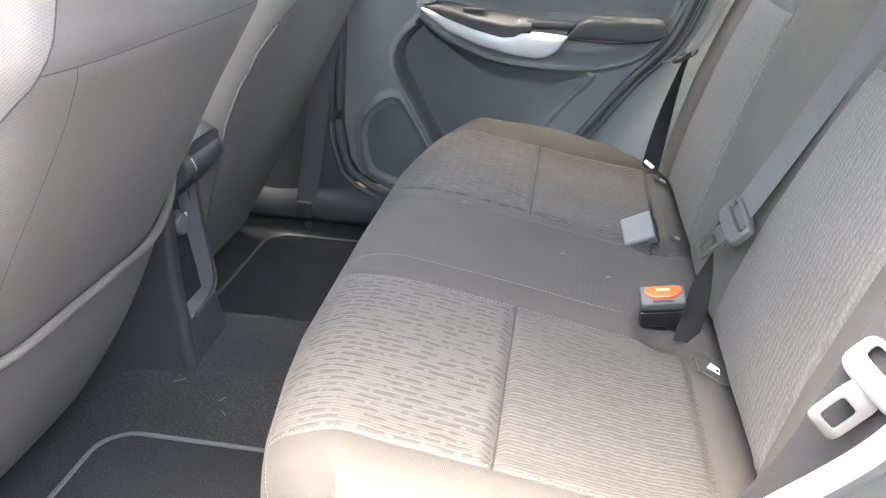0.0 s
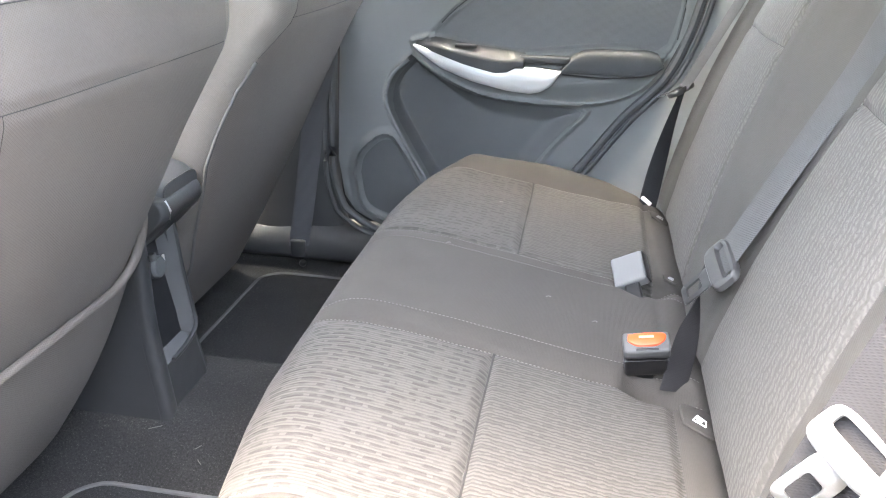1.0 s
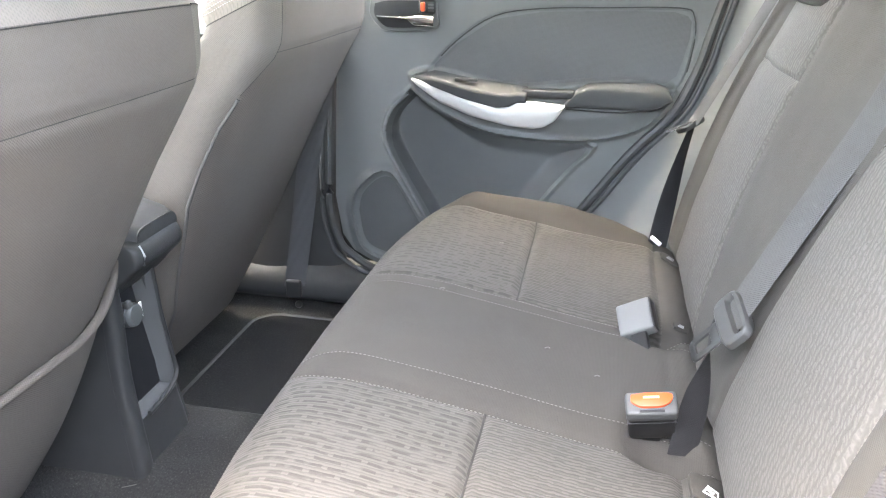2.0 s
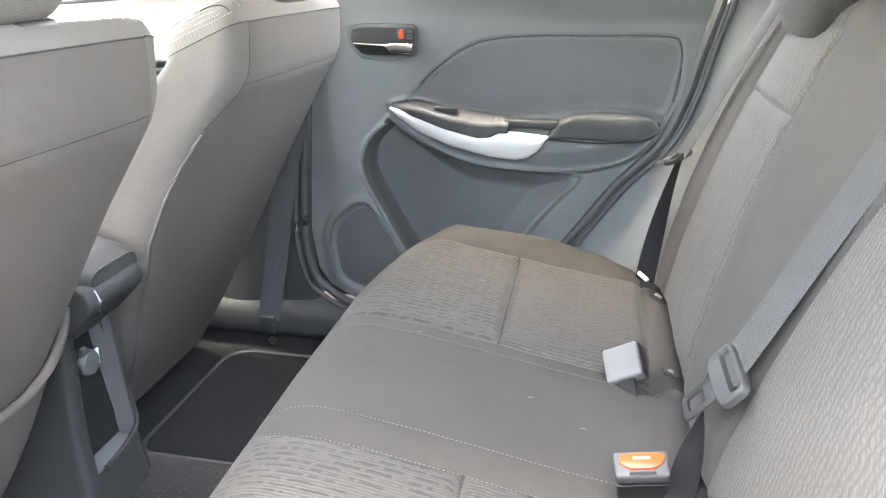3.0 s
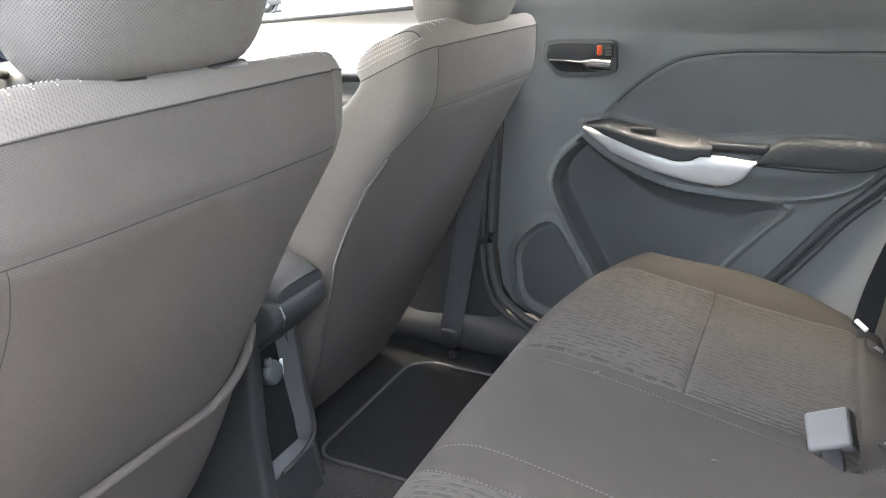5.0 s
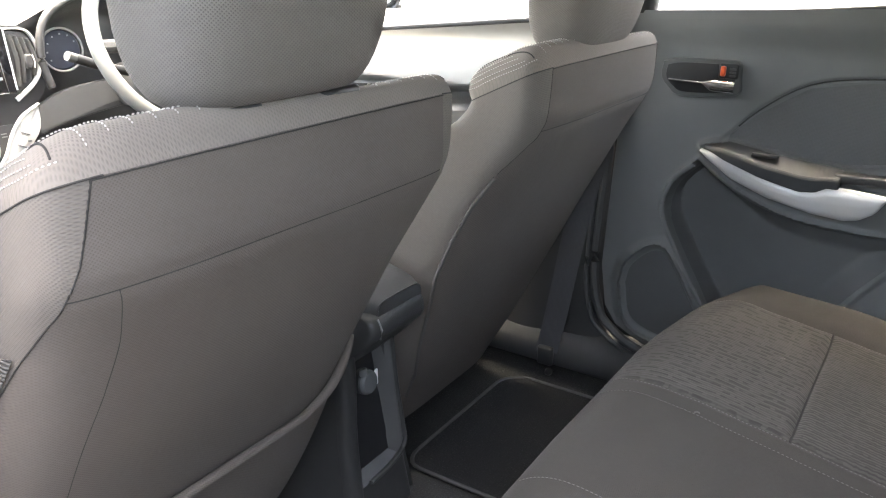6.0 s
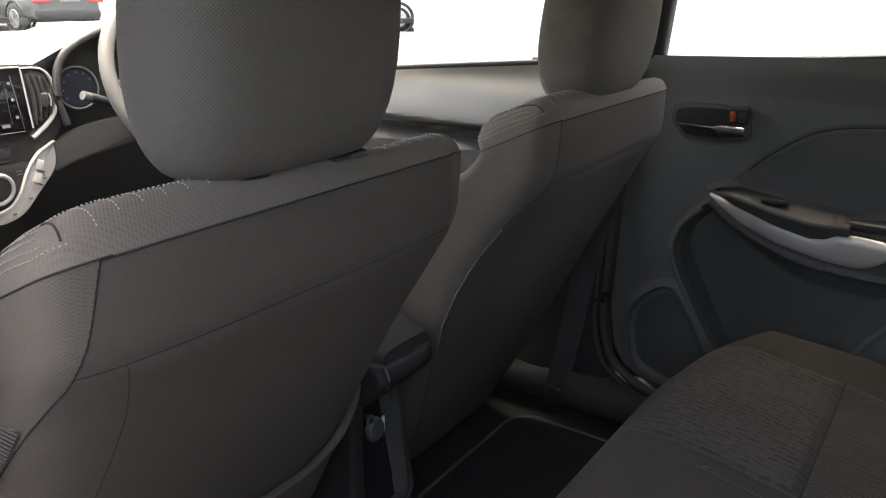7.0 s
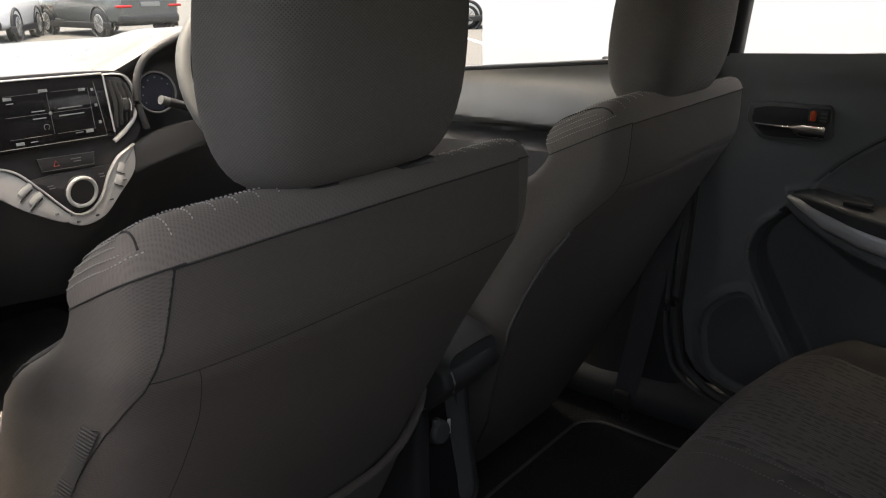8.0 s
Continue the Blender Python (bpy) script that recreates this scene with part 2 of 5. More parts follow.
def sheet(fn, u0, u1, nu, v0, v1, nv, bm=None):
    """A grid of faces from fn(u, v)."""
    bm = bm or bmesh.new()
    rows = [[bm.verts.new(fn(u0 + (u1 - u0) * i / nu, v0 + (v1 - v0) * j / nv)) for j in range(nv + 1)] for i in range(nu + 1)]
    for i in range(nu):
        for j in range(nv):
            bm.faces.new((rows[i][j], rows[i + 1][j], rows[i + 1][j + 1], rows[i][j + 1]))
    return bm


def loft(rings, bm=None, cap=True):
    bm = bm or bmesh.new()
    vs = [[bm.verts.new(p) for p in ring] for ring in rings]
    n = len(vs[0])
    for a, b in zip(vs, vs[1:]):
        for j in range(n):
            bm.faces.new((a[j], a[(j + 1) % n], b[(j + 1) % n], b[j]))
    if cap:
        bm.faces.new(vs[0][::-1])
        bm.faces.new(vs[-1])
    return bm


def tube(pts, r, bm=None, sides=8, flat=1.0, up=(0, 0, 1)):
    """A round (or flattened) cord along places."""
    pts = [Vector(p) for p in pts]
    rings = []
    for i, p in enumerate(pts):
        way = (pts[min(i + 1, len(pts) - 1)] - pts[max(i - 1, 0)]).normalized()
        side = way.cross(Vector(up))
        side = side.normalized() if side.length > 1e-4 else way.orthogonal().normalized()
        top = side.cross(way)
        rings.append([p + side * r * math.cos(a) + top * r * flat * math.sin(a) for a in [2 * math.pi * k / sides for k in range(sides)]])
    return loft(rings, bm)


def ribbon(pts, width, thick, across, bm=None):
    """A flat strap along places; across: its width's direction, one or one per place."""
    rings = []
    for i, p in enumerate(pts):
        a = Vector(across[i] if isinstance(across, list) else across).normalized()
        way = (Vector(pts[min(i + 1, len(pts) - 1)]) - Vector(pts[max(i - 1, 0)])).normalized()
        nrm = way.cross(a).normalized()
        p = Vector(p)
        e = 0.85
        rings.append([p + a * width * x / 2 + nrm * thick * y / 2 for x, y in ((1, 0), (e, 1), (-e, 1), (-1, 0), (-e, -1), (e, -1))])
    return loft(rings, bm)


def box(lo, hi, r=0.003, seg=3, bm=None, turn=None):
    """A block with rounded edges."""
    own = bmesh.new()
    bmesh.ops.create_cube(own, size=1)
    size, mid = Vector(hi) - Vector(lo), (Vector(hi) + Vector(lo)) / 2
    bmesh.ops.scale(own, vec=size, verts=own.verts)
    if r:
        bmesh.ops.bevel(own, geom=own.edges[:], offset=min(r, min(size) * 0.45), segments=seg, profile=0.5, affect="EDGES")
    if turn is not None:
        bmesh.ops.transform(own, matrix=turn.to_4x4(), verts=own.verts)
    bmesh.ops.translate(own, vec=mid, verts=own.verts)
    return joined(bm, own)


def joined(bm, own):
    if bm is None:
        return own
    me = bpy.data.meshes.new("scratch")
    own.to_mesh(me)
    own.free()
    bm.from_mesh(me)
    bpy.data.meshes.remove(me)
    return bm


def disc(at, axis, r0, r1, depth, sides=28, bm=None):
    """A short turned piece along an axis: radius r0 at its foot, r1 at its top."""
    axis = Vector(axis).normalized()
    a = axis.orthogonal().normalized()
    b = axis.cross(a)
    def ring(r, h):
        return [Vector(at) + axis * h + (a * math.cos(t) + b * math.sin(t)) * r for t in [2 * math.pi * k / sides for k in range(sides)]]
    e = min(depth * 0.3, r1 * 0.2)
    return loft([ring(r0, 0), ring(r0, depth - e) if r0 <= r1 else ring(r0 * 0.5 + r1 * 0.5, depth * 0.5), ring(r1, depth - e), ring(r1 - e, depth)], bm)


def hoop(at, axis, radius, r, sides=40, minor=8, bm=None, arc=1.0, start=0.0):
    axis = Vector(axis).normalized()
    a = axis.orthogonal().normalized()
    b = axis.cross(a)
    own = bm or bmesh.new()
    rows = []
    n = sides if arc >= 1 else sides + 1
    for k in range(n):
        t = start + 2 * math.pi * arc * k / sides
        d = a * math.cos(t) + b * math.sin(t)
        rows.append([own.verts.new(Vector(at) + d * (radius + r * math.cos(q)) + axis * r * math.sin(q)) for q in [2 * math.pi * j / minor for j in range(minor)]])
    for i in range(n if arc >= 1 else n - 1):
        for j in range(minor):
            own.faces.new((rows[i][j], rows[(i + 1) % n][j], rows[(i + 1) % n][(j + 1) % minor], rows[i][(j + 1) % minor]))
    return own


def prism(outline, place, depth, r=0.002, bm=None):
    """A flat plate: a 2D outline, laid by place(a, b, h), of that depth, with a rounded rim."""
    n = len(outline)
    c = [sum(p[k] for p in outline) / n for k in (0, 1)]
    def ring(inset, h):
        out = []
        for i, (x, y) in enumerate(outline):
            (x0, y0), (x1, y1) = outline[i - 1], outline[(i + 1) % n]
            t = Vector((x1 - x0, y1 - y0))
            nrm = Vector((-t.y, t.x)).normalized()
            if nrm.dot(Vector((c[0] - x, c[1] - y))) < 0:
                nrm = -nrm
            out.append(Vector(place(x + nrm.x * inset, y + nrm.y * inset, h)))
        return out
    return loft([ring(0, 0), ring(0, depth - r), ring(r * 0.3, depth - r * 0.3), ring(r, depth)], bm)


def smooth_outline(pts, n):
    closed = list(pts)
    p = spline([(x, y, 0) for x, y in closed + closed[:1]], n)
    return [(q.x, q.y) for q in p[:-1]]


def stitches(pts, bm=None, step=0.0055, length=0.0034, r=0.0006):
    """Separate threads laid along a line of places."""
    bm = bm or bmesh.new()
    pts = [Vector(p) for p in pts]
    left = 0.0
    for a, b in zip(pts, pts[1:]):
        d = (b - a).length
        while left < d:
            p = a.lerp(b, left / d)
            way = (b - a).normalized()
            side = way.orthogonal().normalized()
            top = way.cross(side)
            ends = [[p + way * length * k + (side * x + top * y) * r * f for x, y in ((1, 0), (0, 1), (-1, 0), (0, -1))] for k, f in ((0, 0.5), (0.5, 1.1), (1, 0.5))]
            loft(ends, bm)
            left += step
        left -= d
    return bm


def ease(t):
    t = max(0.0, min(1.0, t))
    return t * t * (3 - 2 * t)


def spow(v, e):
    return math.copysign(abs(v) ** e, v)


# ---- the shell of the car ----
def floor_height(x, y):
    d = abs(y - YC)
    hump = 0.085 * (0.5 + 0.5 * math.cos(math.pi * min(1, max(0, (d - 0.07) / 0.13))))
    return 0.012 + hump + 0.03 * max(0.0, (abs(y) - 0.6) / 0.1)


bm = sheet(lambda u, v: (u, v, floor_height(u, v) + 0.0025 * noise.noise((u * 25, v * 25, 0))), -2.3, 0.75, 150, -0.70, 0.70, 90)
sheet(lambda u, v: (u, v, -0.04), -2.3, 0.75, 2, -0.70, 0.70, 2, bm)
lone("floor", bm, CARPET, "black carpeted car floor with a centre tunnel", "floor", "structure")


def mat(y0, y1, x0, x1, label):
    """A pile mat with rounded corners and a bound edge, lying on the carpet."""
    t = thing("floor_mat", ((x0 + x1) / 2, (y0 + y1) / 2, 0.02), label, "floor mat", "rear floor mats")
    r, out = 0.055, []
    for cx, cy, a0 in ((x1 - r, y1 - r, 0), (x0 + r, y1 - r, 90), (x0 + r, y0 + r, 180), (x1 - r, y0 + r, 270)):
        out += [(cx + r * math.cos(radians(a0 + k * 15)), cy + r * math.sin(radians(a0 + k * 15))) for k in range(7)]
    def lay(a, b, h):
        return (a, b, floor_height(a, b) + 0.004 + h)
    part("mat_surface", prism(out, lay, 0.006, 0.002), MAT, t)
    cord = [Vector(lay(a, b, 0.006)) for a, b in out]
    part("binding", tube(cord + cord[:1], 0.0042, sides=8, flat=0.8), MAT_EDGE, t, "grey woven binding")


mat(0.19, 0.605, -0.895, -0.44, "black pile rear floor mat with grey bound edge")
mat(-0.60, -0.172, -0.88, -0.44, "black pile rear floor mat with grey bound edge")

# roof, windscreen pillars, hatch
def roof_at(u, v):
    return (u, v, 1.155 - 0.10 * abs(v / 0.6) ** 3 - 0.10 * max(0, (-0.9 - u)) ** 2 - 0.05 * max(0, u - 0.2) ** 2)


bm = sheet(roof_at, -1.25, 0.75, 30, -0.60, 0.60, 20)
lone("ceiling", bm, HEADLINER, "light grey woven car headliner", "ceiling", "structure")
bm = sheet(lambda u, v: (u, v * 1.06, roof_at(u, v)[2] + 0.035), -1.28, 0.8, 30, -0.62, 0.62, 20)
lone("roof", bm, BODY, "silver painted steel car roof", "roof", "structure")

for s in (-1, 1):
    bm = tube(spline([(-2.25, s * 0.70, 0.76), (-1.75, s * 0.66, 0.96), (-1.25, s * 0.60, 1.10), (-0.5, s * 0.60, 1.12), (0.5, s * 0.59, 1.08), (0.85, s * 0.58, 0.9)], 30), 0.045, sides=10)
    lone("trim_roof_rail", bm, TRIM_GREY, "grey roof rail and windscreen pillar trim", "pillar", "structure")
bm = box((0.70, -0.68, -0.05), (0.78, 0.68, 0.80), 0.02)
lone("wall_firewall", box((-2.34, -0.72, -0.05), (-2.30, 0.72, 0.765), 0.01), BLACK, "black bulkhead under the dashboard", "bulkhead", "structure")
# out of view; made taller to keep rear window light off the backrest
bm = box((0.70, -0.68, -0.05), (0.78, 0.68, 0.97), 0.02)
lone("wall_rear", bm, DARK, "unseen dark tailgate lining raised to block rear window light", "tailgate", "structure")
bm = sheet(lambda u, v: (0.22 + u, v, 0.80), 0, 0.48, 4, -0.60, 0.60, 4)
sheet(lambda u, v: (0.22 + u, v, 0.785), 0, 0.48, 4, -0.60, 0.60, 4, bm)
lone("parcel_shelf", bm, DARK, "black parcel shelf behind the rear seat", "shelf")

# sills, B pillars and wheel arch trims
SEAL_R = [(0.075, 0.815), (0.044, 0.692), (0.027, 0.618), (-0.009, 0.53), (-0.087, 0.44), (-0.177, 0.313), (-0.30, 0.16)]
SEAL_L = [(-0.70, 0.82), (-0.718, 0.62), (-0.724, 0.50), (-0.732, 0.30), (-0.716, 0.21), (-0.690, 0.172), (-0.612, 0.133), (-0.45, 0.125), (-0.30, 0.128)]


def side_trims(s):
    """Sill, pillar and wheel arch linings on one side (s = 1: far, -1: near)."""
    profile = spline([(0, 0.690, 0.018), (0, 0.668, 0.040), (0, 0.640, 0.056), (0, 0.633, 0.075), (0, 0.637, 0.104), (0, 0.655, 0.124), (0, 0.680, 0.133), (0, 0.707, 0.137)], 24)
    def sill(u, v):
        p = profile[int(round(v * 24))]
        return (u, s * p.y, p.z + 0.012 * math.exp(-((u + 0.80) / 0.07) ** 2) * ease((p.z - 0.06) / 0.05))
    bm = sheet(sill, -1.9, -0.15, 90, 0, 1, 24)
    lone("trim_sill", bm, SILL_DARK, "dark plastic door sill cover", "sill", "structure")
    # the pillar: wide at its foot, rounded inner face
    def pillar(u, v):
        z = 0.10 + u
        foot = 1 - ease((u - 0.22) / 0.25)
        w = 0.085 + 0.03 * foot + 0.05 * math.exp(-u / 0.09)
        a = (v - 0.5) * math.pi
        lean = 0.10 * max(0, u - 0.55) ** 1.2
        return (-0.822 - 0.026 * foot + 0.04 * u + math.sin(a) * w * 0.95, s * (0.705 - 0.055 * math.cos(a) ** 0.6 - lean), z)
    bm = sheet(pillar, 0, 1.0, 40, 0.01, 0.99, 24)
    lone("trim_pillar", bm, DARK, "dark grey plastic centre pillar lining", "pillar", "structure")
    # wheel arch lining between the door opening and the backrest
    seal = spline([(x, 0, z) for x, z in SEAL_R[::-1]], 40)
    def arch(u, v):
        p = seal[min(40, int(round(u * 40)))]
        b = v ** 0.8
        reach = lerp_table([(0, 0.20), (0.35, 0.2), (0.6, 0.13), (1, 0.14)], u)
        return (p.x + 0.014 + reach * v, s * (0.665 - 0.008 * math.sin(v * math.pi) - 0.10 * v ** 1.4), p.z + 0.004 - 0.02 * v + 0.035 * math.sin(math.pi * min(1, v * 1.3)) * (1 - u))
    bm = sheet(arch, 0, 1, 40, 0, 1, 16)
    lone("trim_wheel_arch", bm, ARCH_GREY, "grey moulded lining beside the rear seat", "trim", "structure")
    bm = sheet(lambda u, v: (0.08 + u * 0.35 + 0.16 * v, s * (0.66 - 0.10 * v - 0.08 * u), 0.80 + 0.3 * u), 0, 1, 10, 0, 1, 8)
    lone("trim_rear_pillar", bm, PILLAR_DARK, "grey rear pillar lining", "pillar", "structure")
    for off, r in ((0.0, 0.0095), (0.020, 0.0055)):
        line = [(x + off, z) for x, z in SEAL_R]
        pts = [(p.x, s * (0.662 - off * 0.3), p.z) for p in spline([(x, 0, z) for x, z in line], 50)]
        bm = tube(pts, r, sides=8)
        pts = [(p.x - off * 0.8, s * (0.664 - off * 0.3), p.z - off * 0.6) for p in spline([(x, 0, z) for x, z in SEAL_L], 60)]
        tube(pts, r, bm, sides=8)
        lone("trim_seal", bm, RUBBER, "black rubber door seal", "seal", "structure")


side_trims(1)
side_trims(-1)
lone("wall_right_rear", box((-0.97, 0.742, -0.22), (0.80, 0.757, 0.79), 0.004), BLACK, "dark body side behind the rear door", "body side", "structure")
lone("wall_right", box((-2.45, 0.742, -0.22), (-0.97, 0.757, 0.64), 0.004), BODY, "painted steel body side behind the doors", "body side", "structure")
for x0, x1, tag in ((-2.45, -0.735, "front"), (0.16, 0.80, "rear")):
    lone("wall_left_" + tag, box((x0, -0.744, -0.22), (x1, -0.724, 0.775), 0.004), BODY, "painted steel body side beside the open door", "body side", "structure")
for s in (-1, 1):
    bm = sheet(lambda u, v: (0.10 + u * 0.06 + v * 0.70, s * (0.72 - 0.115 * u), 0.76 + u * 0.37), 0, 1, 8, 0, 1, 8)
    sheet(lambda u, v: (0.10 + u * 0.06 + v * 0.70, s * (0.735 - 0.115 * u), 0.76 + u * 0.37), 0, 1, 8, 0, 1, 8, bm)
    lone("wall_quarter", bm, PILLAR_DARK, "grey lining of the rear body corner", "body side", "structure")


# ---- the rear door across the car ----
def inside(poly, x, z):
    c = False
    for (x0, z0), (x1, z1) in zip(poly, poly[1:] + poly[:1]):
        if (z0 > z) != (z1 > z) and x < (x1 - x0) * (z - z0) / (z1 - z0) + x0:
            c = not c
    return c


def edge_gap(poly, x, z, closed=True):
    best = 9.0
    for (x0, z0), (x1, z1) in zip(poly, poly[1:] + (poly[:1] if closed else [])):
        dx, dz = x1 - x0, z1 - z0
        t = max(0.0, min(1.0, ((x - x0) * dx + (z - z0) * dz) / (dx * dx + dz * dz + 1e-12)))
        best = min(best, math.hypot(x - x0 - t * dx, z - z0 - t * dz))
    return best


INSERT_LINE = smooth_outline([(-0.515, 0.585), (-0.453, 0.651), (-0.376, 0.702), (-0.28, 0.719), (-0.15, 0.724), (-0.02, 0.727), (0.010, 0.712), (0.014, 0.649), (-0.012, 0.568), (-0.12, 0.54), (-0.25, 0.535), (-0.40, 0.545)], 48)
ARM_LINE = smooth_outline([(-0.545, 0.578), (-0.50, 0.588), (-0.40, 0.570), (-0.30, 0.562), (-0.20, 0.575), (-0.10, 0.585), (-0.03, 0.578), (-0.016, 0.556), (-0.06, 0.50), (-0.15, 0.468), (-0.28, 0.462), (-0.38, 0.472), (-0.47, 0.508), (-0.53, 0.55)], 44)
POCKET_LINE = smooth_outline([(-0.548, 0.552), (-0.596, 0.50), (-0.606, 0.44), (-0.570, 0.365), (-0.516, 0.275), (-0.44, 0.15), (-0.33, 0.14), (-0.285, 0.27), (-0.25, 0.335), (-0.20, 0.40), (-0.163, 0.452), (-0.28, 0.462), (-0.40, 0.474), (-0.50, 0.515)], 44)
SPEAKER_LINE = smooth_outline([(-0.683, 0.27), (-0.672, 0.315), (-0.635, 0.355), (-0.603, 0.366), (-0.578, 0.345), (-0.535, 0.275), (-0.50, 0.20), (-0.54, 0.155), (-0.61, 0.157), (-0.665, 0.188)], 60)


def door_depth(x, z):
    y = 0.682
    g = edge_gap(ARM_LINE, x, z)
    if inside(ARM_LINE, x, z):
        y -= 0.010 + 0.018 * ease(g / 0.05) * ease((x + 0.56) / 0.10)
    else:
        y -= 0.012 * (1 - ease(g / 0.012))
    g = edge_gap(POCKET_LINE, x, z)
    if inside(POCKET_LINE, x, z):
        y += (0.028 + 0.026 * ease((-0.34 - x) / 0.2)) * ease(g / (0.05 - 0.03 * ease((-0.34 - x) / 0.2))) - 0.006 * (1 - ease(g / 0.008))
    else:
        y -= 0.006 * (1 - ease(g / 0.010))
    g = edge_gap(SPEAKER_LINE, x, z)
    if inside(SPEAKER_LINE, x, z):
        y += 0.006 * ease(g / 0.012)
    else:
        y -= 0.010 * (1 - ease(g / 0.022))
    g = edge_gap(INSERT_LINE, x, z)
    if inside(INSERT_LINE, x, z) and not inside(ARM_LINE, x, z):
        y += 0.004 - 0.004 * (1 - ease(g / 0.012))
    y += 0.004 * math.exp(-(g / 0.003) ** 2)
    # the shoulder below the window leans out over the panel
    y -= 0.020 * ease((z - 0.745) / 0.06)
    return y


def door_edge(z):
    left = lerp_table([(0.125, -0.56), (0.133, -0.612), (0.172, -0.690), (0.21, -0.716), (0.30, -0.730), (0.50, -0.722), (0.62, -0.716), (0.85, -0.697)], z)
    right = lerp_table([(b, a) for a, b in SEAL_R[::-1]], z)
    return left + 0.006, right - 0.006


rear_door = thing("rear_door", (-0.35, 0.70, 0.13), "closed rear car door with dark grey panel and silver pull handle", "car door", "far doors")


def door_place(u, v):
    z = 0.127 + v * (0.815 + 0.03 * u - 0.127)
    a, b = door_edge(z)
    x = a + (b - a) * u
    return (x, door_depth(x, z), z)


part("panel", sheet(door_place, 0, 1, 270, 0, 1, 230), DOOR_GREY, rear_door)
part("outer_skin", box((-0.78, 0.76, 0.0), (0.20, 0.80, 0.80), 0.01), BODY, rear_door)


def on_door(x, z, out=0.0):
    return (x, door_depth(x, z) - out, z)


# cloth insert above the armrest
def insert_place(u, v):
    top = lerp_table([(-0.50, 0.60), (-0.453, 0.645), (-0.376, 0.696), (-0.28, 0.713), (-0.15, 0.718), (-0.03, 0.720), (0.0, 0.712), (0.008, 0.70)], u)
    low = lerp_table([(-0.50, 0.592), (-0.40, 0.574), (-0.30, 0.567), (-0.20, 0.580), (-0.10, 0.590), (-0.03, 0.583), (-0.008, 0.60), (0.008, 0.68)], u)
    z = low + (top - low) * v
    return on_door(u, z, 0.0015)


part("insert", sheet(insert_place, -0.498, 0.006, 60, 0, 1, 24), INSERT, rear_door, "dark cloth insert")
part("insert_groove", tube([on_door(x, z, 0.0002) for x, z in INSERT_LINE if z > 0.602], 0.0017), DARK, rear_door)


# silver pull handle: a boat-shaped blade
def arm_low(x):
    return lerp_table([(-0.540, 0.572), (-0.527, 0.560), (-0.48, 0.530), (-0.411, 0.507), (-0.335, 0.491), (-0.285, 0.487), (-0.262, 0.492), (-0.24, 0.506), (-0.222, 0.536)], x)


def arm_high(x):
    return lerp_table([(-0.540, 0.576), (-0.527, 0.574), (-0.50, 0.566), (-0.43, 0.545), (-0.36, 0.530), (-0.335, 0.533), (-0.318, 0.543), (-0.28, 0.543), (-0.222, 0.538)], x)


def arm_out(x):
    return 0.662 - 0.018 * ease((x + 0.55) / 0.16)


def blade(u, v):
    x = -0.540 + 0.318 * u
    lo, hi = arm_low(x), arm_high(x)
    a = v * 2 * math.pi
    mid, half = (lo + hi) / 2, max(0.0008, (hi - lo) / 2)
    return (x, arm_out(x) - 0.006 - 0.008 * math.cos(a), mid + half * math.copysign(abs(math.sin(a)) ** 0.7, math.sin(a)))


part("pull_handle", sheet(blade, 0, 1, 60, 0, 1, 24), SILVER, rear_door, "satin silver pull handle")


def rest(u):
    """A section of the dark switch housing over the blade: a sloping top, a crisp ridge and an upright front."""
    x = -0.535 + 0.232 * u
    top = lerp_table([(-0.535, 0.582), (-0.50, 0.592), (-0.42, 0.581), (-0.34, 0.573), (-0.303, 0.569)], x)
    low = arm_high(x) - 0.004
    full = 0.25 + 0.75 * ease(u / 0.18)
    y, ridge = arm_out(x), low + (top - low) * 0.58
    out = 0.013 * full
    shape = [(0.024, top - 0.004), (0.020, top), (-out + 0.005, ridge + 0.0035), (-out + 0.0018, ridge + 0.0016), (-out, ridge - 0.0010), (-out - 0.0008, ridge - 0.004), (-out, low + 0.004), (-out + 0.003, low), (0.024, low)]
    return [(x, y + d, z) for d, z in shape]


sections = [rest(k / 30) for k in range(31)]
last = [Vector(p) for p in sections[-1]]
hub = sum(last, Vector()) / len(last)
sections += [[tuple(hub + (p - hub) * f + Vector((dx, 0, 0))) for p in last] for f, dx in ((0.97, 0.002), (0.90, 0.0035), (0.6, 0.004), (0.05, 0.004))]
housing = part("switch_housing", loft(sections), GLOSS, rear_door, "dark satin switch housing", smooth=False)
part("window_switch", box((-0.448, 0.642, 0.576), (-0.402, 0.652, 0.5825), 0.0015), DARK, housing)
part("pull_cup", box((-0.31, 0.640, 0.550), (-0.205, 0.67, 0.566), 0.004), DARK, rear_door, "dark recessed pull cup rim")


def pad(u, v):
    x = -0.226 + 0.212 * u
    a = v * 2 * math.pi
    top = lerp_table([(0, 0.536), (0.06, 0.553), (0.13, 0.569), (0.22, 0.579), (0.40, 0.583), (0.85, 0.584), (0.94, 0.578), (0.98, 0.566), (1, 0.556)], u)
    low = lerp_table([(0, 0.531), (0.8, 0.531), (0.93, 0.538), (1, 0.552)], u)
    out = 0.036 - 0.012 * ease((u - 0.8) / 0.2)
    return (x, 0.674 - out * spow(math.cos(a), 0.4), (top + low) / 2 + (top - low) / 2 * spow(math.sin(a), 0.45))


part("armrest_pad", loft([[pad(k / 30, j / 28) for j in range(28)] for k in range(31)]), PAD_CLOTH, rear_door, "dark soft armrest pad")

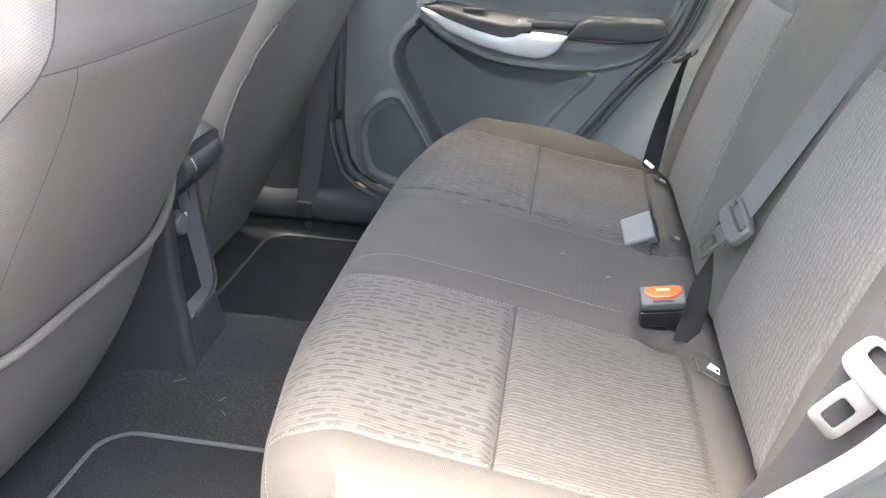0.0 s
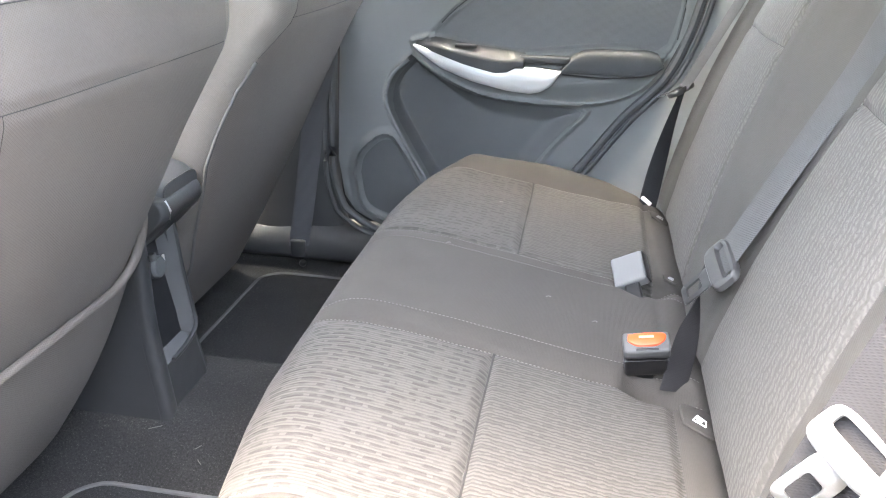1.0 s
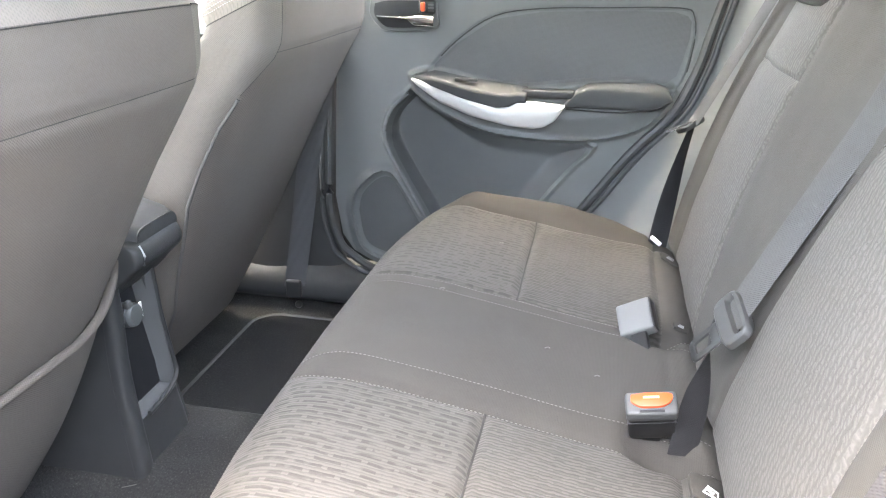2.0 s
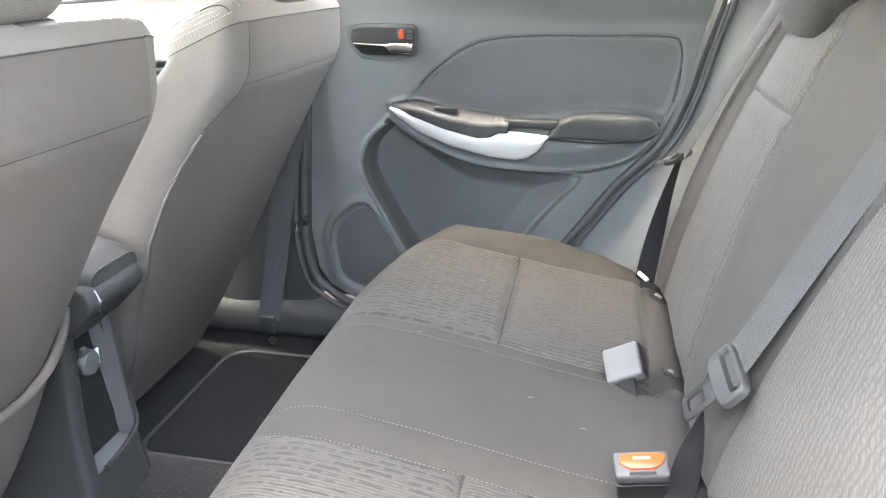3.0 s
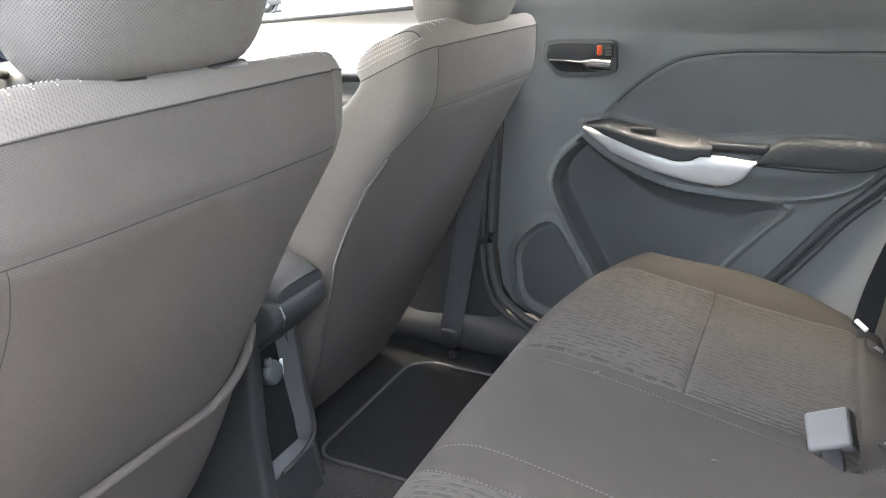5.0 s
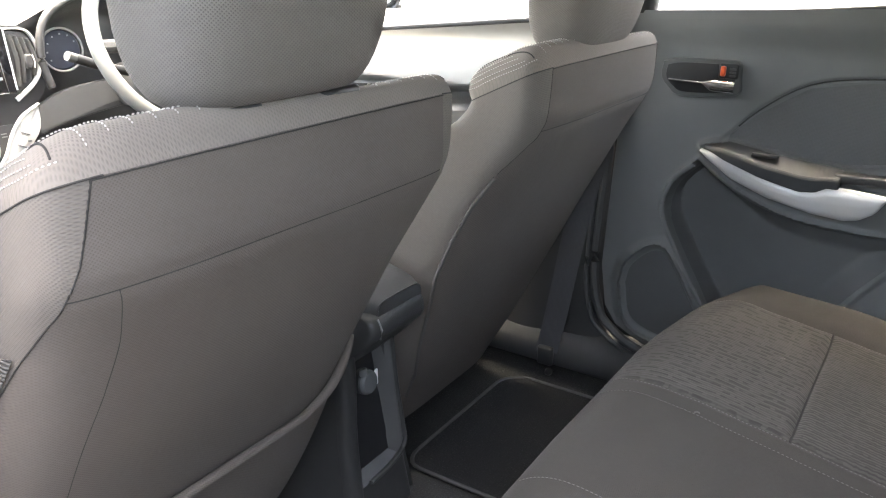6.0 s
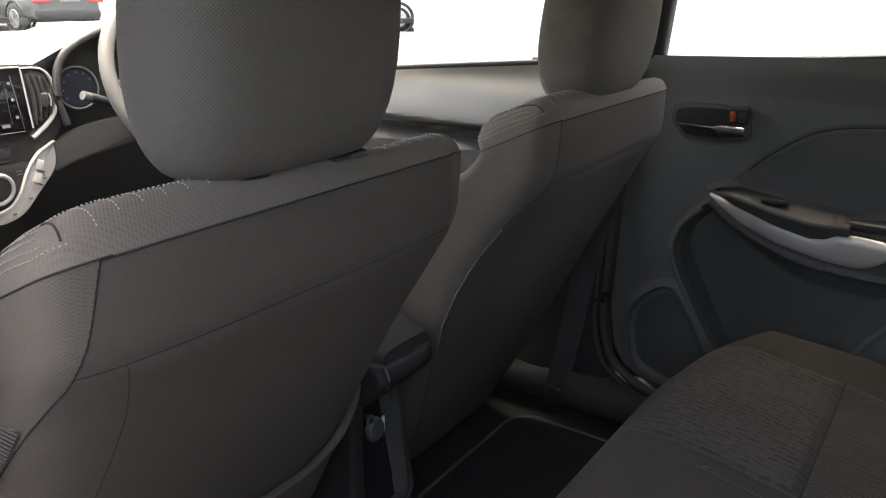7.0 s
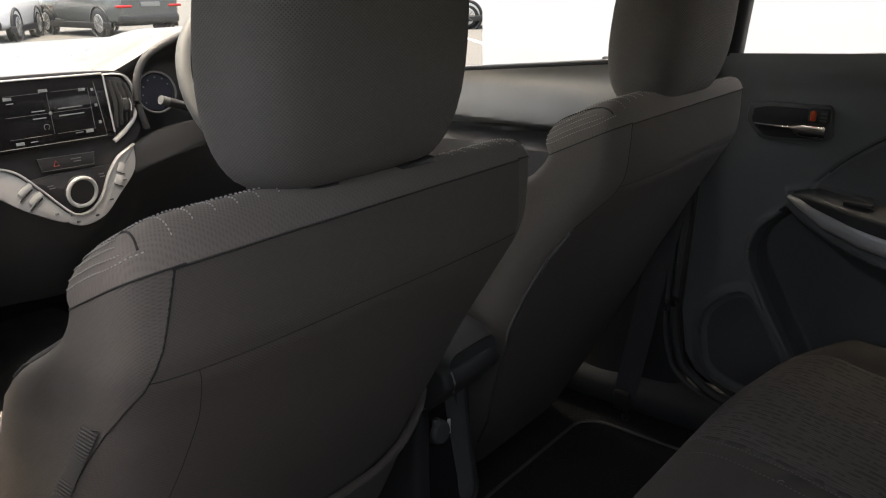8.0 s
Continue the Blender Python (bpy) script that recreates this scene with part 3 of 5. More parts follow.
part("pocket_lip", tube([on_door(p.x, p.z, 0.003) for p in spline([(-0.556, 0, 0.540), (-0.594, 0, 0.50), (-0.605, 0, 0.44), (-0.570, 0, 0.365), (-0.516, 0, 0.275), (-0.45, 0, 0.17)], 50)], 0.0055, sides=10), DOOR_GREY, rear_door, "raised lip of the door pocket")
part("pad_seam", tube([(p.x, 0.640, p.z) for p in spline([(-0.22, 0, 0.531), (-0.12, 0, 0.529), (-0.05, 0, 0.538), (-0.02, 0, 0.553)], 20)], 0.0016, sides=6), BLACK, rear_door)

def liner(u, v):
    k = u * 44
    a, b = POCKET_LINE[int(k) % 44], POCKET_LINE[(int(k) + 1) % 44]
    p = (a[0] + (b[0] - a[0]) * (k % 1), a[1] + (b[1] - a[1]) * (k % 1))
    return on_door(-0.41 + (p[0] + 0.41) * 0.95 * v, 0.35 + (p[1] - 0.35) * 0.95 * v, 0.002)
part("pocket_lining", sheet(liner, 0, 1, 132, 0.001, 1, 60), POCKET_GREY, rear_door, "darker lining of the door pocket")
# speaker grille
def grille(u, v):
    cx, cz = -0.60, 0.262
    p = SPEAKER_LINE[int(u * 60) % 60]
    f = 0.86 * v
    return on_door(cx + (p[0] - cx) * f, cz + (p[1] - cz) * f, 0.001 + 0.004 * (1 - v))


part("speaker_grille", sheet(grille, 0, 1, 60, 0.0, 1, 10), GRILLE, rear_door, "black speaker grille")

# inner release handle in its bezel
hx, hz = -0.56, 0.702
bez = smooth_outline([(-0.632, 0.727), (-0.60, 0.734), (-0.52, 0.735), (-0.494, 0.732), (-0.489, 0.70), (-0.490, 0.678), (-0.52, 0.669), (-0.595, 0.666), (-0.618, 0.678), (-0.634, 0.70)], 50)
def lay_door(a, b, h):
    return (a, 0.682 - h, b)
bezel = part("handle_bezel", prism(bez, lay_door, 0.009, 0.004), TRIM_GREY, rear_door, "dark grey bezel")
inner = [(hx + (x - hx) * 0.86, hz + (z - hz) * 0.78) for x, z in bez]
part("handle_cup", prism(inner, lambda a, b, h: (a, 0.674 - h, b), 0.003, 0.001), BLACK, bezel)
def lever(u, v):
    x = -0.615 + 0.118 * u
    a = 2 * math.pi * v
    half = 0.0024 + 0.0078 * ease((u - 0.50) / 0.16)
    return (x, 0.664 - 0.006 * math.cos(a), 0.698 - 0.004 * u - 0.5 * half + half * math.sin(a))
part("lever", loft([[lever(k / 24, j / 14) for j in range(14)] for k in range(25)]), CHROME, bezel, "chrome lever")
part("lock_knob", box((-0.524, 0.660, 0.708), (-0.515, 0.676, 0.726), 0.003), ORANGE, bezel, "orange lock tab")
part("lock_frame", box((-0.529, 0.667, 0.703), (-0.494, 0.676, 0.730), 0.004), DARK, bezel, "dark surround of the lock tab")
for z in (0.709, 0.715, 0.721):
    part("rib", box((-0.509, 0.6645, z - 0.0018), (-0.498, 0.669, z + 0.0018), 0.001), TRIM_GREY, bezel)

def pane(name, corners, parent, label=""):
    b = bmesh.new()
    a, c = [b.verts.new(p) for p in corners], [b.verts.new((p[0], p[1] + 0.004, p[2] + 0.001)) for p in corners]
    b.faces.new(a)
    b.faces.new(c[::-1])
    for k in range(len(corners)):
        b.faces.new((a[k], a[(k + 1) % len(corners)], c[(k + 1) % len(corners)], c[k]))
    ob = part(name, b, GLASS, parent, label, smooth=False)
    ob.visible_shadow = False
    return ob


part("waist_strip", box((-0.70, 0.664, 0.0), (0.06, 0.694, 0.012), 0.003, turn=Matrix.Rotation(radians(-4.6), 3, "Y")), BLACK, rear_door).location += Vector((0, 0, 0.822))
pane("window_glass", [(-0.70, 0.70, 0.80), (0.06, 0.70, 0.85), (0.20, 0.60, 1.10), (-0.62, 0.61, 1.12)], rear_door)
part("window_frame", tube(spline([(-0.685, 0.69, 0.80), (-0.655, 0.65, 0.97), (-0.62, 0.615, 1.11)], 12), 0.026, sides=10), BLACK, rear_door)
bm = tube(spline([(0.075, 0.69, 0.82), (0.13, 0.65, 0.95), (0.20, 0.60, 1.09)], 12), 0.02, sides=10)
part("window_frame", bm, BLACK, rear_door)

# ---- the front door across the car ----
front_door = thing("front_door", (-1.4, 0.70, 0.1), "closed front car door with pale upper panel", "car door", "far doors")
def fdoor(u, v):
    x = -1.95 + 1.06 * u
    z = 0.12 + v * (0.772 + 0.095 * (x + 0.95) + 0.012 - 0.12)
    # the bulge below 0.42 is added to block light along the sill
    y = 0.664 + 0.036 * ease((z - 0.655) / 0.10) + 0.05 * ease((0.65 - z) / 0.025) - 0.05 * ease((0.62 - z) / 0.03) * ease((z - 0.45) / 0.04) - 0.065 * ease((0.42 - z) / 0.05) * ease((-0.93 - x) / 0.06)
    return (x, y, z)
part("panel", sheet(fdoor, 0, 1, 50, 0, 0.80, 60), DARK, front_door)
part("upper_panel", sheet(fdoor, 0, 1, 50, 0.80, 1.0, 20), UPPER_GREY, front_door, "paler upper panel")
part("outer_skin", box((-1.95, 0.76, 0.0), (-0.82, 0.80, 0.64), 0.01), BODY, front_door)
part("waist_strip", box((-1.95, 0.664, 0.0), (-0.86, 0.69, 0.010), 0.003, turn=Matrix.Rotation(radians(-5.2), 3, "Y")), BLACK, front_door).location += Vector((0, 0, 0.738))
pane("window_glass", [(-1.95, 0.70, 0.70), (-0.88, 0.70, 0.79), (-0.80, 0.61, 1.11), (-1.35, 0.62, 1.07)], front_door)

# near front door, with the window above it
near_door = thing("front_door", (-1.4, -0.70, 0.1), "closed dark grey front car door beside the passenger seat", "car door", "near doors")
part("panel", sheet(lambda u, v: (fdoor(u, v)[0], -fdoor(u, v)[1], fdoor(u, v)[2]), 0, 1, 30, 0, 1.0, 30), DOOR_GREY, near_door)
part("outer_skin", box((-1.95, -0.80, 0.0), (-0.82, -0.76, 0.74), 0.01), BODY, near_door)
pane("window_glass", [(-1.95, -0.70, 0.70), (-0.88, -0.70, 0.79), (-0.80, -0.61, 1.11), (-1.35, -0.62, 1.07)], near_door)


# ---- the rear bench ----
PROFILE = [p for p in spline([(0.055, 0, 0.235), (0.012, 0, 0.272), (-0.03, 0, 0.284), (-0.12, 0, 0.293), (-0.256, 0, 0.318), (-0.38, 0, 0.339), (-0.455, 0, 0.344), (-0.502, 0, 0.328), (-0.522, 0, 0.29), (-0.515, 0, 0.21), (-0.48, 0, 0.06)], 400)]


def u_at(x):
    return min(range(300), key=lambda k: abs(PROFILE[k].x - x)) / 400


SEAM_X, IN, OUT = -0.256, 0.165, 0.51
U_REAR, U_SEAM = u_at(-0.028), u_at(SEAM_X)
U_LIP = 0.745


def groove(d, w=0.006):
    return math.exp(-(d / w) ** 2)


def cushion(u, v):
    """u: along the bench's profile from the bite forward; v: metres across, wrapping down at the ends."""
    k = max(0.0, min(399.999, u * 400))
    i = int(k)
    p = PROFILE[i].lerp(PROFILE[i + 1], k - i)
    a, r = abs(v), 0.06
    hw = lerp_table([(-0.53, 0.545), (-0.515, 0.565), (-0.48, 0.593), (-0.42, 0.618), (-0.34, 0.634), (-0.2, 0.645), (-0.10, 0.628), (0.0, 0.578), (0.06, 0.55)], p.x)
    flat = hw - r
    if a <= flat:
        dy, dz = a, 0.0
    elif a < flat + r * math.pi / 2:
        t = (a - flat) / r
        dy, dz = flat + r * math.sin(t), r * (1 - math.cos(t))
    else:
        dy, dz = hw, r + a - flat - r * math.pi / 2
    top = ease((0.70 - u) / 0.12)
    lift = (0.010 * ease((a - 0.46) / 0.12) + (0.014 + 0.009 * ease((p.x + 0.36) / 0.16)) * math.exp(-((a - hw + 0.07) / 0.07) ** 2) * ease((p.x + 0.50) / 0.12) * ease((0.05 - p.x) / 0.2)) * top + 0.004 * ease((IN - a) / 0.05) * top
    lift -= 0.0055 * groove(a - IN, 0.007) * top + 0.005 * groove(a - OUT, 0.007) * top
    if IN < a < OUT:
        lift -= 0.008 * groove(p.x - SEAM_X, 0.006) * ease((a - IN) / 0.02) * ease((OUT - a) / 0.02)
        lift += 0.006 * math.sin(math.pi * (a - IN) / (OUT - IN)) * top
    lift -= 0.006 * groove(p.x + 0.03, 0.007) * (1 if a > IN else 0.3)
    # hollows round the buckles
    for by in (-0.15, 0.15):
        lift -= 0.030 * math.exp(-(((p.x + 0.045) / 0.042) ** 2 + ((v - by) / 0.036) ** 2) ** 2)
    lift += 0.0012 * noise.noise((p.x * 18, v * 18, 3)) * top
    bow = lerp_table([(0, 0), (0.30, 0.004), (0.38, 0.012), (0.48, 0.028), (0.55, 0.045), (0.62, 0.08), (0.8, 0.1)], a) * ease((-0.36 - p.x) / 0.12)
    return (p.x + bow, YC + math.copysign(dy, v), max(0.03, p.z - dz + lift))


bench = thing("rear_bench", (-0.25, YC, 0.03), "grey cloth rear bench with ribbed knit panels and plain middle", "car seat")
part("middle_panel", sheet(cushion, 0.0, 1, 130, -IN, IN, 80), CLOTH, bench, "plain dark grey cloth middle")
for s in (-1, 1):
    part("front_knit_panel", sheet(cushion, U_SEAM, U_LIP, 80, s * IN, s * OUT, 80), KNIT, bench, "grey knit with wavy ribs and dark dashes")
    part("rear_knit_panel", sheet(cushion, U_REAR, U_SEAM, 60, s * IN, s * OUT, 80), KNIT_FINE, bench, "fine ribbed grey knit")
    part("rear_strip", sheet(cushion, 0.0, U_REAR, 16, s * IN, s * OUT, 60), CLOTH, bench)
    part("front_roll", sheet(cushion, U_LIP, 1, 24, s * IN, s * OUT, 40), CLOTH, bench)
    part("side_bolster", sheet(cushion, 0.0, 1, 110, s * OUT, s * 0.86, 50), CLOTH, bench, "plain dark grey cloth side bolster")
    across = [Vector(cushion(U_SEAM, s * (IN + (OUT - IN) * k / 40))) + Vector((0, 0, 0.0002)) for k in range(41)]
    part("seam", tube(across, 0.0019, sides=6), DARK_THREAD, bench)
    for d, u1 in ((IN, 0.72), (IN - 0.048, 0.70), (OUT - 0.004, 0.74)):
        pts = [Vector(cushion(0.10 + (u1 - 0.10) * k / 90, s * d)) + Vector((0, 0, 0.0008)) for k in range(91)]
        part("stitching", stitches(pts, r=0.00055), BENCH_THREAD, bench, "pale thread")
    edge = [Vector(cushion(U_LIP, s * (IN + (0.60 - IN) * k / 40))) for k in range(41)]
    part("front_seam", stitches(edge, step=0.0045, length=0.003, r=0.0006), BENCH_THREAD, bench, "pale thread")

# backrest
def back_x(z):
    d = z - 0.29
    return 0.004 + 0.14 * d + 0.33 * d * d


def back(u, v):
    """u: up the backrest (metres of height, then over the top); v: metres across."""
    a = abs(v)
    z = min(u, 0.775)
    x = back_x(z)
    if u > 0.775:
        t = min(1.0, (u - 0.775) / 0.09) * math.pi * 0.62
        x, z = back_x(0.775) + 0.075 * (1 - math.cos(t)) * 0.9, 0.775 + 0.05 * math.sin(t)
    inner, outer = 0.118 + 0.17 * (z - 0.29), 0.44
    hw, r = 0.575, 0.06
    flat = hw - r
    side = 0.0
    if a <= flat:
        dy = a
    elif a < flat + r * math.pi / 2:
        t = (a - flat) / r
        dy, side = flat + r * math.sin(t), r * (1 - math.cos(t))
    else:
        dy, side = hw, r + a - flat - r * math.pi / 2
    puff = -0.010 * ease((a - 0.40) / 0.10) - 0.004 * ease((inner - a) / 0.05)
    puff += 0.006 * groove(a - inner, 0.007) + 0.006 * groove(a - outer, 0.007)
    if inner < a < outer:
        puff += 0.007 * groove(z - 0.668, 0.006) * ease((a - inner) / 0.015) * ease((outer - a) / 0.015)
        puff -= 0.008 * math.sin(math.pi * (a - inner) / (outer - inner)) * ease((z - 0.28) / 0.1)
    puff += 0.035 * ease((0.315 - u) / 0.06)
    puff += 0.0012 * noise.noise((z * 18, v * 18, 7))
    return (x + side + puff, YC + math.copysign(dy, v), z)



def back_inner(u):
    return 0.118 + 0.17 * (min(u, 0.8) - 0.29)


part("backrest_middle", sheet(lambda u, v: back(u, v * back_inner(u)), 0.25, 0.865, 120, -1, 1, 60), CLOTH_UP, bench, "plain dark grey cloth middle")
for s in (-1, 1):
    def knit_place(u, v, s=s):
        a = back_inner(u)
        return back(u, s * (a + (0.44 - a) * v))
    part("knit_panel", sheet(knit_place, 0.25, 0.668, 90, 0, 1, 70), KNIT_BACK, bench, "grey knit with wavy upright ribs")
    part("upper_knit_panel", sheet(knit_place, 0.668, 0.865, 45, 0, 1, 60), KNIT_BACK, bench)
    part("backrest_bolster", sheet(back, 0.25, 0.865, 110, s * 0.44, s * 0.75, 40), CLOTH_UP, bench, "plain dark grey cloth side bolster")
    pts = [Vector(knit_place(0.668, k / 40)) + Vector((0.0008, 0, 0)) for k in range(41)]
    part("seam", tube(pts, 0.0012, sides=6), DARK_THREAD, bench)
    pts = [Vector(back(0.30 + 0.52 * k / 90, s * back_inner(0.30 + 0.52 * k / 90))) + Vector((-0.0008, 0, 0)) for k in range(91)]
    part("stitching", stitches(pts, r=0.00055), BENCH_THREAD, bench, "pale thread")
    pts = [Vector(back(0.30 + 0.52 * k / 90, s * 0.44)) + Vector((-0.0008, 0, 0)) for k in range(91)]
    part("stitching", stitches(pts, r=0.00055), BENCH_THREAD, bench, "pale thread")
part("back_board", box((0.20, -0.56, 0.10), (0.24, 0.58, 0.79), 0.02), DARK, bench)


def isofix(y, size=1.0):
    t = thing("isofix_tag", (0.0, y, 0.285), "dark fabric child seat anchor tag with white icon", "anchor tag", "anchor tags")
    u = U_REAR * 0.72
    base = Vector(cushion(u, y - YC))
    along = (Vector(cushion(u * 0.6, y - YC)) - Vector(cushion(u * 1.2, y - YC))).normalized()
    up = along.cross(Vector((0, 1, 0))) * -1
    up = up if up.z > 0 else -up
    def lay(a, b, h):
        return base + along * (a * size) + Vector((0, b * size, 0)) + up * (h + 0.002)
    part("tag", prism(smooth_outline([(-0.022, -0.02), (0.022, -0.02), (0.024, 0.02), (-0.020, 0.022)], 24), lay, 0.003, 0.001), CLOTH, t)
    b = tube([lay(-0.009, -0.006, 0.004), lay(0.008, -0.008, 0.004), lay(0.010, 0.004, 0.004), lay(-0.002, 0.008, 0.004), lay(-0.009, -0.006, 0.004)], 0.0010, sides=6)
    tube([lay(-0.004, 0.002, 0.004), lay(0.004, -0.002, 0.004)], 0.0016, b, sides=6)
    part("icon", b, LIGHT_GREY if y > 0 else WHITE, t, "pale printed icon")


for y, size in ((-0.205, 1.0), (0.205, 0.5), (0.485, 0.8)):
    isofix(y, size)


def head_restraint_rear(y):
    t = thing("rear_headrest", (0.15, y, 0.79), "low dark cloth headrest on the rear backrest", "headrest", "rear headrests")
    rings = []
    for z, hw, d in ((0.755, 0.06, 0.012), (0.762, 0.10, 0.03), (0.785, 0.125, 0.042), (0.82, 0.135, 0.048), (0.87, 0.135, 0.05), (0.91, 0.125, 0.045), (0.935, 0.09, 0.03), (0.942, 0.04, 0.01)):
        cx = 0.162 + 0.2 * (z - 0.78)
        rings.append([(cx + d * math.copysign(abs(math.sin(q)) ** 0.7, math.sin(q)), y + hw * math.copysign(abs(math.cos(q)) ** 0.6, math.cos(q)), z) for q in [2 * math.pi * k / 36 for k in range(36)]])
    part("pad", loft(rings), HEADREST_REAR, t)


for y in (-0.33, 0.365):
    head_restraint_rear(y)


# ---- belts and buckles ----
def buckle(mid, wide, tall, label, shell):
    """A belt buckle. wide: along its broad face; tall: from the stalk to the button."""
    t = thing("belt_buckle", (mid[0], mid[1], 0.27), label, "belt buckle", "rear belt buckles")
    w, h = Vector(wide).normalized(), Vector(tall).normalized()
    n = w.cross(h).normalized()
    h = n.cross(w)
    m = Matrix((w, h, n)).transposed().to_4x4()
    m.translation = mid
    def put(lo, hi, r):
        b = box(lo, hi, r)
        bmesh.ops.transform(b, matrix=m, verts=b.verts)
        return b
    low = -0.028 if shell is BUCKLE_GREY else -0.040
    part("housing", put((-0.027, low, -0.012), (0.027, 0.026, 0.012), 0.005), shell, t)
    if shell is BLACK:
        part("rim", put((-0.029, 0.010, -0.0145), (0.0285, 0.030, 0.0145), 0.004), SIDE_GREY, t, "grey rim round the button")
    if shell is BUCKLE_GREY:
        part("button", put((-0.021, 0.018, -0.009), (0.021, 0.0266, 0.006), 0.003), ORANGE, t, "orange release button")
        part("edge_shell", put((0.0255, -0.026, -0.0115), (0.0285, 0.024, 0.0115), 0.001), BLACK, t, "dark edge of the housing")
    else:
        def cap(a, b, h):
            return m @ Vector((a, 0.0285 + h + 0.0012 * math.cos(a * 60), b))
        part("button", prism(smooth_outline([(-0.0255, -0.011), (0.0, -0.0125), (0.0255, -0.011), (0.0265, -0.001), (0.015, 0.0075), (0.0, 0.0085), (-0.015, 0.0075), (-0.0265, -0.001)], 40), lambda a, b, h: cap(a * 0.86, b * 0.86, h), 0.005, 0.0015), ORANGE, t, "orange release button")
        part("button_mark", put((-0.009, 0.0336, -0.006), (0.009, 0.0349, -0.003), 0.0003), PALE_ORANGE, t)
        part("slot", put((-0.014, 0.0285, 0.0095), (0.014, 0.0312, 0.0125), 0.0008), BLACK, t)
        part("joint_line", put((-0.0276, 0.001, -0.0126), (0.0276, 0.0022, 0.0126), 0.0004), BLACK, t)
    part("stalk", put((-0.012, -0.085, -0.006), (0.012, low + 0.002, 0.006), 0.003), BLACK, t)


buckle((-0.064, -0.128, 0.327), (1, 0.05, 0.15), (-0.25, -0.62, 1), "black rear seat belt buckle with orange release button", BLACK)
buckle((-0.072, 0.160, 0.312), (0.82, -0.10, 0.45), (-0.30, 0.80, 0.42), "grey rear seat belt buckle lying in its hollow", BUCKLE_GREY)


def ring_plate(outer, hole, place, depth, r):
    """A plate with a hole: two outlines of as many points, laid by place(a, b, h)."""
    bm, n = bmesh.new(), len(outer)
    mid = [(sum(q[0] for q in hole) / n, sum(q[1] for q in hole) / n)] * n
    def pulled(pts, f):
        return [(x + (m[0] - x) * f, y + (m[1] - y) * f) for (x, y), m in zip(pts, mid)]
    rows = [(outer, depth * 0.3), (pulled(outer, r * 0.4), depth * 0.85), (pulled(outer, r), depth), (pulled(hole, -r), depth), (pulled(hole, -r * 0.3), depth * 0.85), (hole, depth * 0.5), (hole, 0.0), (pulled(outer, r), 0.0)]
    vs = [[bm.verts.new(place(a, b, h)) for a, b in pts] for pts, h in rows]
    for i in range(len(vs)):
        for j in range(n):
            bm.faces.new((vs[i][j], vs[i][(j + 1) % n], vs[(i + 1) % len(vs)][(j + 1) % n], vs[(i + 1) % len(vs)][j]))
    return bm


def rounded(ca, cb, ha, hb, n=32, e=0.5):
    return [(ca + ha * spow(math.cos(q), e), cb + hb * spow(math.sin(q), e)) for q in [2 * math.pi * k / n for k in range(n)]]


def tongue(t, mid, along, across, shell, metal, size=1.0):
    """A belt tongue: a moulded loop that the webbing runs through, and a metal latch plate with a window."""
    a, c = Vector(along).normalized(), Vector(across).normalized()
    n = a.cross(c).normalized()
    c = n.cross(a)
    if n.y > 0:
        n = -n
    def lay(p, q, h):
        return Vector(mid) + (a * p + c * q + n * (h - 0.006)) * size
    body = part("tongue_body", ring_plate(rounded(0.0, 0, 0.021, 0.036), rounded(-0.007, 0, 0.0065, 0.026, e=0.35), lay, 0.013, 0.12), shell, t, "moulded belt tongue")
    def thin(p, q, h):
        return lay(p, q, h + 0.004)
    part("latch_plate", ring_plate(rounded(0.042, 0, 0.026, 0.0165, e=0.35), rounded(0.047, 0, 0.012, 0.0085, e=0.3), thin, 0.003, 0.05), metal, body, "metal latch plate with window")


# middle belt, parked against the backrest
belt = thing("seat_belt", (0.03, -0.08, 0.30), "grey seat belt lying up the backrest with its tongue", "seat belt", "rear seat belts")
ACROSS = Vector((0.20, -0.97, -0.14))
line = spline([(0.006, -0.118, 0.452), (0.018, -0.122, 0.478), (0.060, -0.128, 0.578), (0.104, -0.134, 0.682), (0.150, -0.15, 0.80), (0.24, -0.17, 0.87)], 40)
part("webbing", ribbon(line, 0.048, 0.0022, ACROSS), WEB_GREY, belt, "ribbed grey webbing")
line = spline([(0.006, -0.116, 0.455), (-0.008, -0.112, 0.425), (-0.012, -0.110, 0.375), (-0.016, -0.112, 0.325), (-0.022, -0.116, 0.268)], 28)
# same strap lower down, its shade put into a darker cloth
part("lower_webbing", ribbon(line, 0.040, 0.0022, [ACROSS.lerp(Vector((-0.9, -0.4, 0.25)), ease(k / 24)) for k in range(29)]), WEB_DARK, belt, "grey webbing coloured dark for its shade")
tongue(belt, (0.009, -0.128, 0.458), (-0.56, 0.19, -0.81), (0.123, -0.943, -0.311), TONGUE_GREY, DARK_STEEL, 0.98)

# far outer belt
belt = thing("seat_belt", (0.0, 0.54, 0.30), "grey seat belt hanging beside the rear backrest", "seat belt", "rear seat belts")
line = spline([(0.016, 0.545, 0.535), (0.034, 0.535, 0.575), (0.123, 0.50, 0.782), (0.21, 0.47, 0.98)], 30)
part("webbing", ribbon(line, 0.038, 0.0022, Vector((0.35, -1, 0.0))), WEB_GREY, belt)
line = spline([(0.016, 0.548, 0.53), (0.0, 0.552, 0.45), (-0.012, 0.553, 0.37), (-0.022, 0.545, 0.29)], 20)
# the shade on this lower run is coloured in as well
part("lower_webbing", ribbon(line, 0.036, 0.0022, [Vector((0.40, 1.0, -0.2)).lerp(Vector((1, -0.1, 0)), k / 20) for k in range(21)]), WEB_DARK, belt, "webbing darkened in colour for shade")
